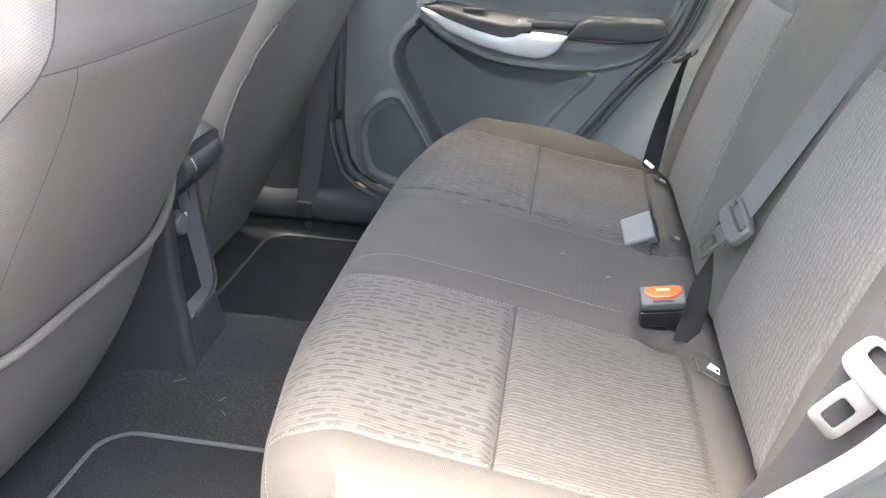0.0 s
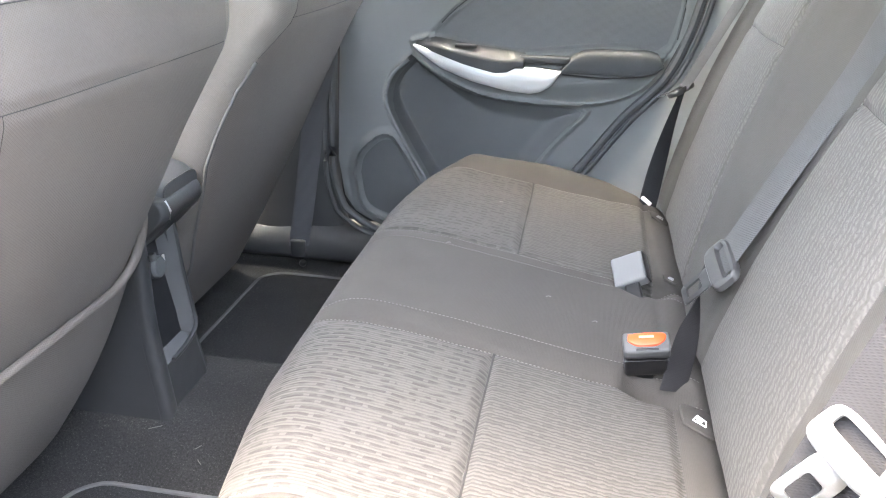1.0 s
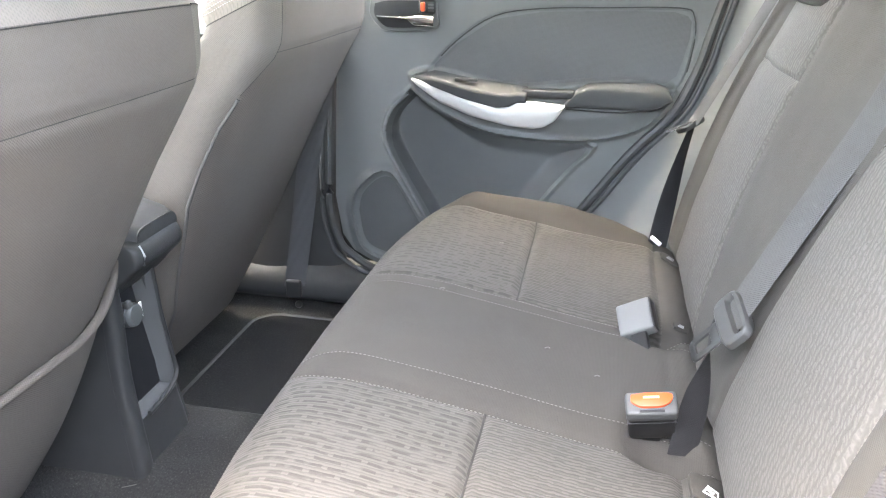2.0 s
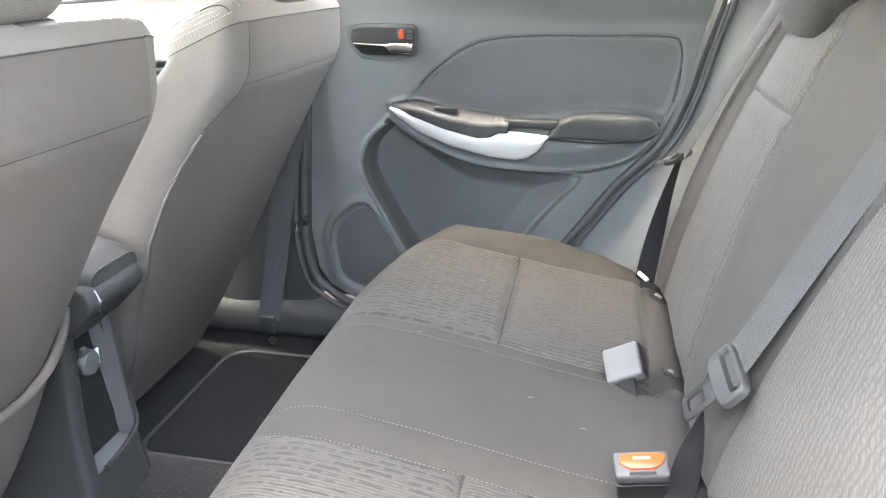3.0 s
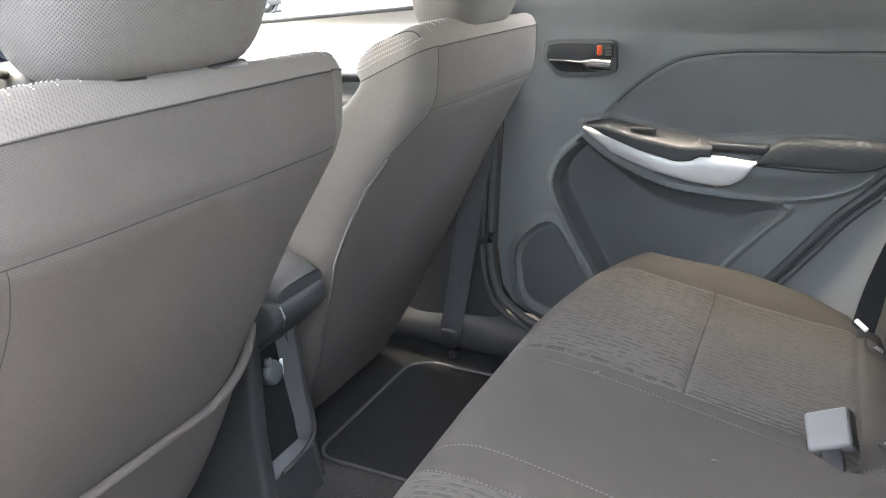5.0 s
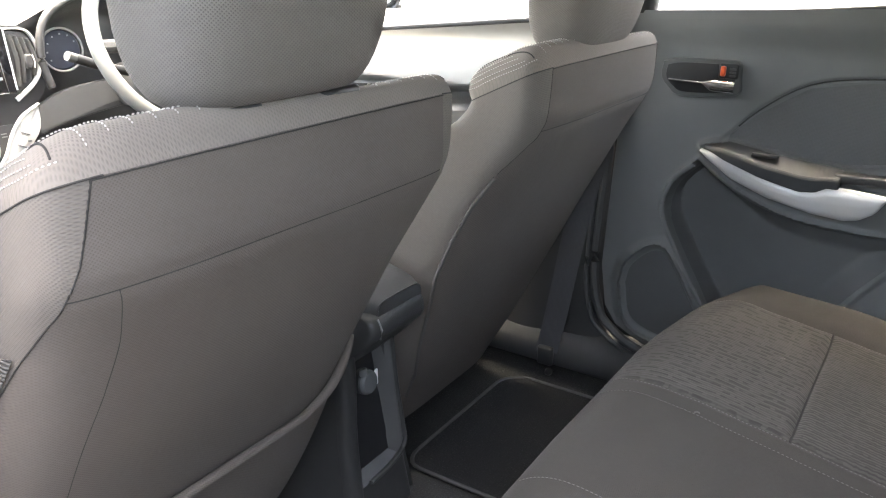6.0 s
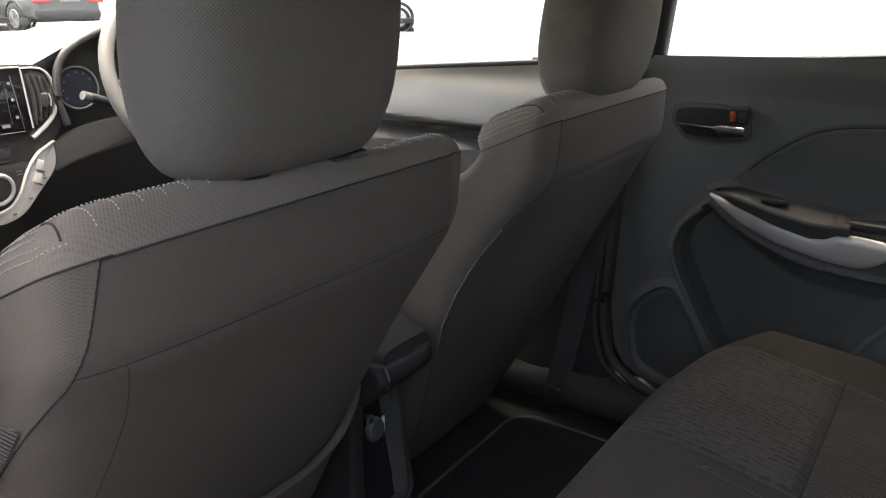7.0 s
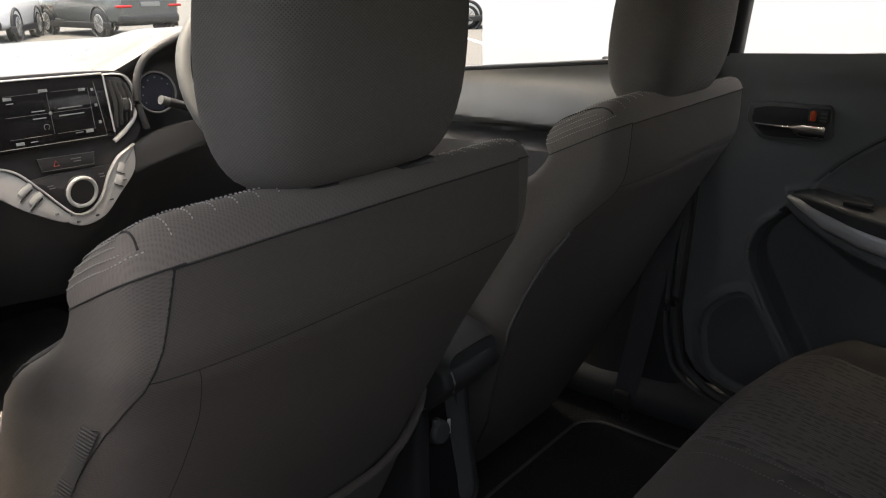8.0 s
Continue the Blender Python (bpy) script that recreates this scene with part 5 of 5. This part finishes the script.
def mark(a, b, w, h, name, mat):
    part(name, prism([(a - w / 2, b - h / 2), (a + w / 2, b - h / 2), (a + w / 2, b + h / 2), (a - w / 2, b + h / 2)], lambda p, q, t: lay_dash(p, q, 0.0238 + t), 0.001, 0.0003), mat, scr, smooth=False)
for a, b, w, h in ((-0.088, 0.706, 0.080, 0.0007), (0.004, 0.706, 0.080, 0.0007), (-0.088, 0.664, 0.080, 0.0007), (0.004, 0.664, 0.080, 0.0007), (-0.090, 0.746, 0.070, 0.0007), (0.004, 0.746, 0.075, 0.0007), (-0.042, 0.685, 0.0007, 0.040), (-0.042, 0.727, 0.0007, 0.036), (0.043, 0.705, 0.0007, 0.085)):
    mark(a, b, w, h, "screen_line", TRIM_GREY)
for a, b, w, h in ((-0.118, 0.741, 0.016, 0.006), (-0.115, 0.732, 0.014, 0.0022), (0.030, 0.744, 0.014, 0.006), (-0.048, 0.750, 0.018, 0.006), (0.0, 0.712, 0.050, 0.0022), (-0.065, 0.712, 0.026, 0.0022), (0.0, 0.698, 0.052, 0.0022), (-0.065, 0.698, 0.026, 0.0022), (-0.112, 0.655, 0.016, 0.006), (-0.085, 0.655, 0.014, 0.0018), (0.030, 0.660, 0.016, 0.006), (0.008, 0.660, 0.016, 0.0018), (0.052, 0.742, 0.006, 0.006), (0.054, 0.710, 0.006, 0.006), (0.056, 0.675, 0.006, 0.006)):
    mark(a, b, w, h, "screen_mark", ICON)
part("screen_ring", hoop(lay_dash(-0.055, 0.680, 0.0245), (1, 0, -0.1), 0.0055, 0.0006, 24), ICON, scr)
part("screen_dot", disc(lay_dash(-0.042, 0.705, 0.0240), (1, 0, -0.1), 0.004, 0.003, 0.001, 16), ICON, scr)
# air vent
vent = plate("air_vent", [(0.089, 0.641), (0.087, 0.70), (0.087, 0.760), (0.108, 0.762), (0.127, 0.756), (0.139, 0.735), (0.142, 0.70), (0.134, 0.675), (0.115, 0.655)], 0.004, BLACK, dash, "black air vent", 0.011)
for k in range(4):
    part("slat", ribbon(spline([lay_dash(0.094 + 0.0115 * k, 0.756 - 0.003 * k, 0.017), lay_dash(0.098 + 0.0122 * k, 0.71, 0.022), lay_dash(0.093 + 0.0118 * k, 0.655 + 0.006 * k, 0.017)], 10), 0.010, 0.0026, Vector((1, 0.55, 0))), DARK, vent)
part("vent_knob", box(lay_dash(0.112, 0.689, 0.018), Vector(lay_dash(0.126, 0.717, 0.031)), 0.003), DARK, vent, "dark vent slider")
part("knob_edge", tube([lay_dash(0.126, 0.690, 0.031), lay_dash(0.128, 0.703, 0.032), lay_dash(0.126, 0.716, 0.031)], 0.0012, sides=6), DASH_SILVER, vent)
def sweep(pts, wide, name, label, h=0.016):
    """A flat bright strip on the fascia that may change its width along the way."""
    line = spline([(a, b, w) for (a, b), w in zip(pts, wide)], 60)
    rings = []
    for i, p in enumerate(line):
        t = line[min(60, i + 1)] - line[max(0, i - 1)]
        n = Vector((-t.y, t.x)).normalized() * p.z / 2
        rings.append([lay_dash(p.x + n.x * f, p.y + n.y * f, h + g) for f, g in ((-1, -0.004), (-0.9, 0.001), (-0.4, 0.003), (0.4, 0.003), (0.9, 0.001), (1, -0.004))])
    return part(name, loft(rings), DASH_SILVER, dash, label)
sweep([(0.084, 0.768), (0.112, 0.767), (0.133, 0.760), (0.147, 0.735), (0.148, 0.70), (0.138, 0.672), (0.115, 0.650), (0.083, 0.629)], [0.003, 0.004, 0.005, 0.006, 0.007, 0.009, 0.010, 0.009], "vent_trim", "satin silver strip round the vent")
plate("silver_wing", [(0.124, 0.613), (0.103, 0.603), (0.081, 0.590), (0.057, 0.560), (0.033, 0.518), (0.005, 0.495), (-0.027, 0.490), (-0.040, 0.496), (-0.050, 0.482), (-0.014, 0.468), (0.032, 0.480), (0.070, 0.514), (0.110, 0.553), (0.122, 0.580)], 0.008, DASH_SILVER, dash, "satin silver wing", 0.009, 100, 0.003)
plate("silver_wing", [(-0.040, 0.497), (-0.053, 0.508), (-0.093, 0.555), (-0.131, 0.595), (-0.165, 0.612), (-0.195, 0.60), (-0.190, 0.575), (-0.168, 0.555), (-0.135, 0.528), (-0.090, 0.500), (-0.053, 0.483)], 0.008, DASH_SILVER, dash, "satin silver wing", 0.009, 100, 0.003)
sweep([(0.124, 0.617), (0.103, 0.607), (0.081, 0.594), (0.055, 0.564), (0.031, 0.522), (0.004, 0.499), (-0.027, 0.494), (-0.051, 0.512), (-0.091, 0.559), (-0.129, 0.599), (-0.17, 0.618)], [0.004, 0.005, 0.006, 0.005, 0.0045, 0.004, 0.0045, 0.005, 0.005, 0.005, 0.004], "fascia_trim", "bright silver strip round the climate panel", 0.019)
def slant(mid, wide, tall, lean, name, material, label=""):
    """A small key on a wing, leaning along it."""
    c, n = math.cos(radians(lean)), math.sin(radians(lean))
    pts = [(mid[0] + x * c - y * n, mid[1] + x * n + y * c) for x, y in rounded(0, 0, wide / 2, tall / 2, 20, 0.35)]
    return part(name, prism(pts, lambda a, b, h: lay_dash(a, b, 0.016 + h), 0.005, 0.0015), material, dash, label)
for mid, lean in (((0.083, 0.573), -27), ((0.073, 0.548), -27), ((-0.121, 0.566), 35), ((-0.105, 0.545), 35)):
    slant(mid, 0.017 if mid[0] > 0 else 0.032, 0.022 if mid[0] > 0 else 0.012, lean, "climate_button", DASH_SILVER, "silver climate key")
    slant((mid[0], mid[1] - 0.012), 0.018 if mid[0] > 0 else 0.034, 0.0022, lean, "key_gap", BLACK)
for a, b in ((-0.070, 0.505), (-0.030, 0.480), (0.012, 0.484), (0.050, 0.510), (0.088, 0.545)):
    slant((a, b), 0.007, 0.003, 0, "wing_mark", TRIM_GREY)
haz = plate("hazard_panel", [(-0.080, 0.593), (0.028, 0.591), (0.033, 0.615), (-0.085, 0.619)], 0.006, BLACK, dash, "hazard switch panel", 0.011, 0)
part("hazard_mark", tube([lay_dash(-0.056, 0.600, 0.018), lay_dash(-0.044, 0.600, 0.018), lay_dash(-0.050, 0.611, 0.018), lay_dash(-0.056, 0.600, 0.018)], 0.0012, sides=6), RED, haz, "red triangle")
for a, b, w in ((-0.008, 0.6085, 0.022), (-0.006, 0.603, 0.016)):
    part("hazard_mark", box(lay_dash(a - w / 2, b - 0.001, 0.0165), Vector(lay_dash(a + w / 2, b + 0.001, 0.0178)), 0.0004), BUCKLE_GREY, haz)
part("hazard_rim", tube([lay_dash(a, b, 0.0170) for a, b in ((-0.080, 0.593), (0.028, 0.591), (0.033, 0.615), (-0.085, 0.619), (-0.080, 0.593))], 0.0008, sides=6), TRIM_GREY, haz)
plate("climate_panel", [(-0.110, 0.580), (-0.05, 0.584), (0.02, 0.583), (0.066, 0.580), (0.05, 0.55), (0.028, 0.520), (0.004, 0.503), (-0.027, 0.499), (-0.048, 0.515), (-0.085, 0.557)], 0.003, BLACK, dash, "black climate panel", 0.0115, 80)
for a, b in ((-0.070, 0.562), (-0.067, 0.557), (0.040, 0.567), (0.041, 0.561)):
    part("panel_mark", box(Vector(lay_dash(a - 0.006, b - 0.0012, 0.0145)), Vector(lay_dash(a + 0.006, b + 0.0012, 0.0155)), 0.0003), BUCKLE_GREY, dash)
dial = part("climate_dial", disc(lay_dash(-0.012, 0.540, 0.012), (1, 0, -0.1), 0.034, 0.030, 0.012, 40), BLACK, dash, "round climate dial")
part("dial_ring", hoop(lay_dash(-0.012, 0.540, 0.024), (1, 0, -0.1), 0.0300, 0.0042, 44), DASH_SILVER, dial, "bright ring")
# padded band over the driver's knees
plate("knee_pad", [(0.128, 0.610), (0.175, 0.630), (0.241, 0.642), (0.34, 0.645), (0.44, 0.64), (0.44, 0.585), (0.34, 0.585), (0.225, 0.572), (0.16, 0.560), (0.120, 0.552), (0.124, 0.58)], 0.010, DARK, dash, "dark padded band over the knees", 0.0, 90, 0.004)
# instruments
clus = part("gauge", disc(Vector((-1.80, 0.200, 0.715)), (1, -0.15, 0.1), 0.044, 0.042, 0.008, 36), GAUGE, dash, "blue lit instrument dial")
part("gauge_rim", hoop(Vector((-1.79, 0.200, 0.716)), (1, -0.15, 0.1), 0.045, 0.0026, 40), BUCKLE_GREY, clus)
b2 = bmesh.new()
for k in range(9):
    q = radians(215 - 31 * k)
    p = Vector((-1.789, 0.200 + 0.034 * math.cos(q), 0.715 + 0.034 * math.sin(q)))
    box(p - Vector((0.0006, 0.0016, 0.0016)), p + Vector((0.0006, 0.0016, 0.0016)), 0, bm=b2)
part("gauge_marks", b2, ICON, clus)
part("gauge", disc(Vector((-1.80, 0.42, 0.72)), (1, 0, 0.1), 0.052, 0.050, 0.008, 36), GAUGE, dash)
part("binnacle_lip", tube(spline([(-1.765, 0.150, 0.645), (-1.765, 0.137, 0.70), (-1.765, 0.147, 0.765), (-1.762, 0.186, 0.808), (-1.758, 0.287, 0.844), (-1.755, 0.40, 0.850), (-1.76, 0.5, 0.828), (-1.77, 0.56, 0.74)], 50), 0.0085, sides=10), DARK, dash, "dark lip of the instrument hood")
part("steering_shroud", box((-1.80, 0.30, 0.58), (-1.62, 0.43, 0.68), 0.03, 3), DARK, dash)

wheel = thing("steering_wheel", (-1.60, 0.365, 0.72), "dark steering wheel in front of the driver seat", "steering wheel")
ax = (1, 0, 0.42)
part("rim", hoop((-1.60, 0.346, 0.735), ax, 0.188, 0.0150, 56, 12), TRIM_GREY, wheel, "leather rim")
part("hub", disc((-1.63, 0.346, 0.725), ax, 0.065, 0.05, 0.035), DARK, wheel)
for q in (0, math.pi, -math.pi / 2):
    part("spoke", tube([(-1.615, 0.346 + 0.05 * math.cos(q), 0.73 + 0.05 * math.sin(q)), (-1.602 - 0.06 * math.sin(q), 0.346 + 0.180 * math.cos(q), 0.735 + 0.172 * math.sin(q))], 0.014, sides=8), DARK, wheel)
stalk = thing("wiper_stalk", (-1.66, 0.22, 0.68), "black wiper stalk with pale tip", "stalk")
part("arm", tube(spline([(-1.67, 0.30, 0.665), (-1.665, 0.22, 0.685), (-1.66, 0.145, 0.712)], 10), 0.0100, sides=12), BLACK, stalk)
part("tip", tube(spline([(-1.66, 0.150, 0.710), (-1.658, 0.128, 0.718)], 4), 0.0095, sides=12), TRIM_GREY, stalk, "pale tip")

# windscreen and bonnet
screen = thing("windscreen", (-1.9, 0, 0.8), "clear windscreen glass", "windscreen", kind="structure")
pane("window_1", [(-2.45, -0.68, 0.78), (-2.45, 0.68, 0.78), (-1.25, 0.58, 1.12), (-1.25, -0.58, 1.12)], screen)
tailgate = thing("tailgate_window", (0.78, 0, 0.8), "clear rear window glass", "window", kind="structure")
pane("window_2", [(0.78, -0.60, 0.80), (0.78, 0.60, 0.80), (0.70, 0.52, 1.12), (0.70, -0.52, 1.12)], tailgate)
bm = sheet(lambda u, v: (-3.3 + 0.86 * u, v, 0.45 + 0.30 * math.sin(u * math.pi / 2) - 0.06 * (v / 0.75) ** 2), 0, 1, 16, -0.75, 0.75, 16)
lone("bonnet", bm, BODY, "silver car bonnet beyond the windscreen", "bonnet", "structure")

# ---- outside ----
GROUND = -0.30
bm = sheet(lambda u, v: (u, v, GROUND), -400, 400, 8, -400, 400, 8)
lone("ground", bm, TARMAC, "pale worn tarmac of an open car park", "ground", "structure")
for k in range(7):
    a = Vector((-10.5 - 1.3 * k, 19.2 - 1.9 * k, GROUND + 0.004))
    d = Vector((-0.75, 0.66, 0))
    n = Vector((0.66, 0.75, 0)) * 0.06
    b2 = bmesh.new()
    b2.faces.new([b2.verts.new(p) for p in (a - d * 5 - n, a - d * 1 - n, a - d * 1 + n, a - d * 5 + n)])
    lone("bay_marking", b2, WHITE, "worn white parking bay line on tarmac", "road marking", "structure", smooth=False)


def car(at, heading, paint, label, long=4.5, tall=1.66, wide=1.84):
    """A parked estate-like car: swept body, glasshouse, lamps, wheels. heading: degrees of its nose from +x."""
    t = thing("parked_car", at, label, "car", "cars in the car park")
    m = Matrix.Translation(at) @ Matrix.Rotation(radians(heading), 4, "Z")
    def put(b):
        bmesh.ops.transform(b, matrix=m, verts=b.verts)
        return b
    h, w = long / 2, wide / 2
    def section(x, lo, hi, half, n=0.35):
        return [(x, half * spow(math.cos(q), n), (lo + hi) / 2 + (hi - lo) / 2 * spow(math.sin(q), n)) for q in [2 * math.pi * k / 28 for k in range(28)]]
    lower = [section(-h, 0.42, 0.95, w * 0.82), section(-h + 0.12, 0.30, 1.02, w * 0.94), section(-h + 0.6, 0.24, 1.04, w), section(0, 0.22, 1.02, w), section(h - 1.0, 0.24, 1.0, w), section(h - 0.25, 0.28, 0.90, w * 0.93), section(h, 0.40, 0.78, w * 0.78)]
    body = part("body", put(loft(lower)), paint, t)
    upper = [section(-h + 0.10, 0.95, 1.10, w * 0.80), section(-h + 0.45, 0.95, tall - 0.06, w * 0.80), section(-h + 1.2, 0.95, tall, w * 0.80), section(0.35, 0.95, tall - 0.06, w * 0.80), section(h - 1.05, 0.93, 1.06, w * 0.82)]
    part("cabin", put(loft(upper)), paint, t)
    for s in (-1, 1):
        for x0, x1 in ((-h + 0.55, -0.5), (-0.42, 0.35)):
            part("side_window", put(loft([[(x0, s * w * 0.83, 1.05), (x1, s * w * 0.83, 1.05), (x1 - 0.15, s * w * 0.80, tall - 0.16), (x0 + 0.1, s * w * 0.80, tall - 0.16)], [(x0, s * w * 0.80, 1.05), (x1, s * w * 0.80, 1.05), (x1 - 0.15, s * w * 0.77, tall - 0.16), (x0 + 0.1, s * w * 0.77, tall - 0.16)]])), SCREEN, t)
        part("sill_cladding", put(box((-h + 0.3, s * w - 0.04, 0.20), (h - 0.3, s * w + 0.02, 0.36), 0.03)), BLACK, t)
        part("tail_lamp", put(box((-h - 0.03, s * w * 0.74 - 0.20, 0.70), (-h + 0.22, s * w * 0.74 + 0.17, 0.76), 0.02)), TAIL, t, "red tail lamp")
        part("headlamp", put(box((h - 0.35, s * w * 0.68 - 0.18, 0.66), (h - 0.08, s * w * 0.68 + 0.16, 0.80), 0.04)), CHROME, t)
        for x in (-h + 0.85, h - 0.92):
            wh = part("wheel", put(disc((x, s * (w - 0.20), 0.335), (0, s, 0), 0.335, 0.325, 0.215, 32)), TYRE, t, "black tyre")
            part("wheel_rim", put(disc((x, s * (w + 0.012), 0.335), (0, s, 0), 0.225, 0.215, 0.012, 32)), STEEL, wh, "alloy rim")
            part("arch_cladding", put(hoop((x, s * (w - 0.02), 0.335), (0, s, 0), 0.395, 0.042, 36)), BLACK, t)
            for k in range(10):
                q = radians(36 * k)
                c, e = Vector((x, s * (w + 0.03), 0.335)), Vector((math.cos(q), 0, math.sin(q)))
                part("spoke", put(tube([c + e * 0.03, c + e * 0.21], 0.013, sides=6)), LIGHT_GREY, wh)
    part("rear_bumper", put(box((-h - 0.03, -w * 0.9, 0.30), (-h + 0.3, w * 0.9, 0.56), 0.1)), BLACK, t)
    part("front_bumper", put(box((h - 0.2, -w * 0.85, 0.28), (h + 0.03, w * 0.85, 0.50), 0.06)), BLACK, t)
    for k in range(3):
        part("grille_bar", put(box((h - 0.06, -w * 0.45, 0.58 + 0.06 * k), (h + 0.02, w * 0.45, 0.605 + 0.06 * k), 0.008)), CHROME, t)
    part("number_plate", put(box((-h - 0.045, -0.26, 0.72), (-h - 0.02, 0.26, 0.83), 0.004)), LIGHT_GREY, t)
    part("number_plate", put(box((h + 0.03, -0.26, 0.42), (h + 0.05, 0.26, 0.53), 0.004)), WHITE, t)
    return t


car((-20.9, 10.5, GROUND), 180, PAINT_DARK, "dark grey-green parked car seen from behind")
car((-21.3, 7.7, GROUND), -38, PAINT_WHITE, "white parked car facing this way", 3.7, 1.5)
car((-15.0, 16.46, GROUND), 37, PAINT_WHITE, "white parked car with alloy wheels")

# a plain wall, added out of view, blocks low light at the open door
lone("wall_light_block", box((-9, -1.65, GROUND), (9, -1.45, GROUND + 1.35), 0.01), WALL, "unseen plain low wall added to block light at the open door", "wall", "structure")

# the van in the next bay
VX = 0.385
van = thing("panel_van", (VX, 2.83, GROUND), "white panel van parked in the next bay", "van")
rings = []
for x, lo, hi, half in ((-2.55, 0.40, 1.9, 0.86), (-2.50, 0.34, 2.15, 0.95), (-1.5, 0.30, 2.22, 0.97), (2.2, 0.30, 2.22, 0.97), (2.45, 0.4, 2.15, 0.93)):
    rings.append([(VX + x, 2.83 + half * spow(math.cos(q), 0.22), GROUND + (lo + hi) / 2 + (hi - lo) / 2 * spow(math.sin(q), 0.22)) for q in [2 * math.pi * k / 36 for k in range(36)]])
part("body", loft(rings), PAINT_WHITE, van)
part("side_rub_strip", box((VX - 2.3, 1.83, GROUND + 0.50), (VX + 2.3, 1.87, GROUND + 0.62), 0.01), BLACK, van)
for x in (-1.7, 1.6):
    for y, s in ((2.05, -1), (3.61, 1)):
        wh = part("wheel", disc((VX + x, y, GROUND + 0.33), (0, s, 0), 0.33, 0.32, 0.2, 32), TYRE, van, "black tyre")
        part("wheel_rim", disc((VX + x, y + s * 0.195, GROUND + 0.33), (0, s, 0), 0.2, 0.19, 0.012, 28), STEEL, wh)
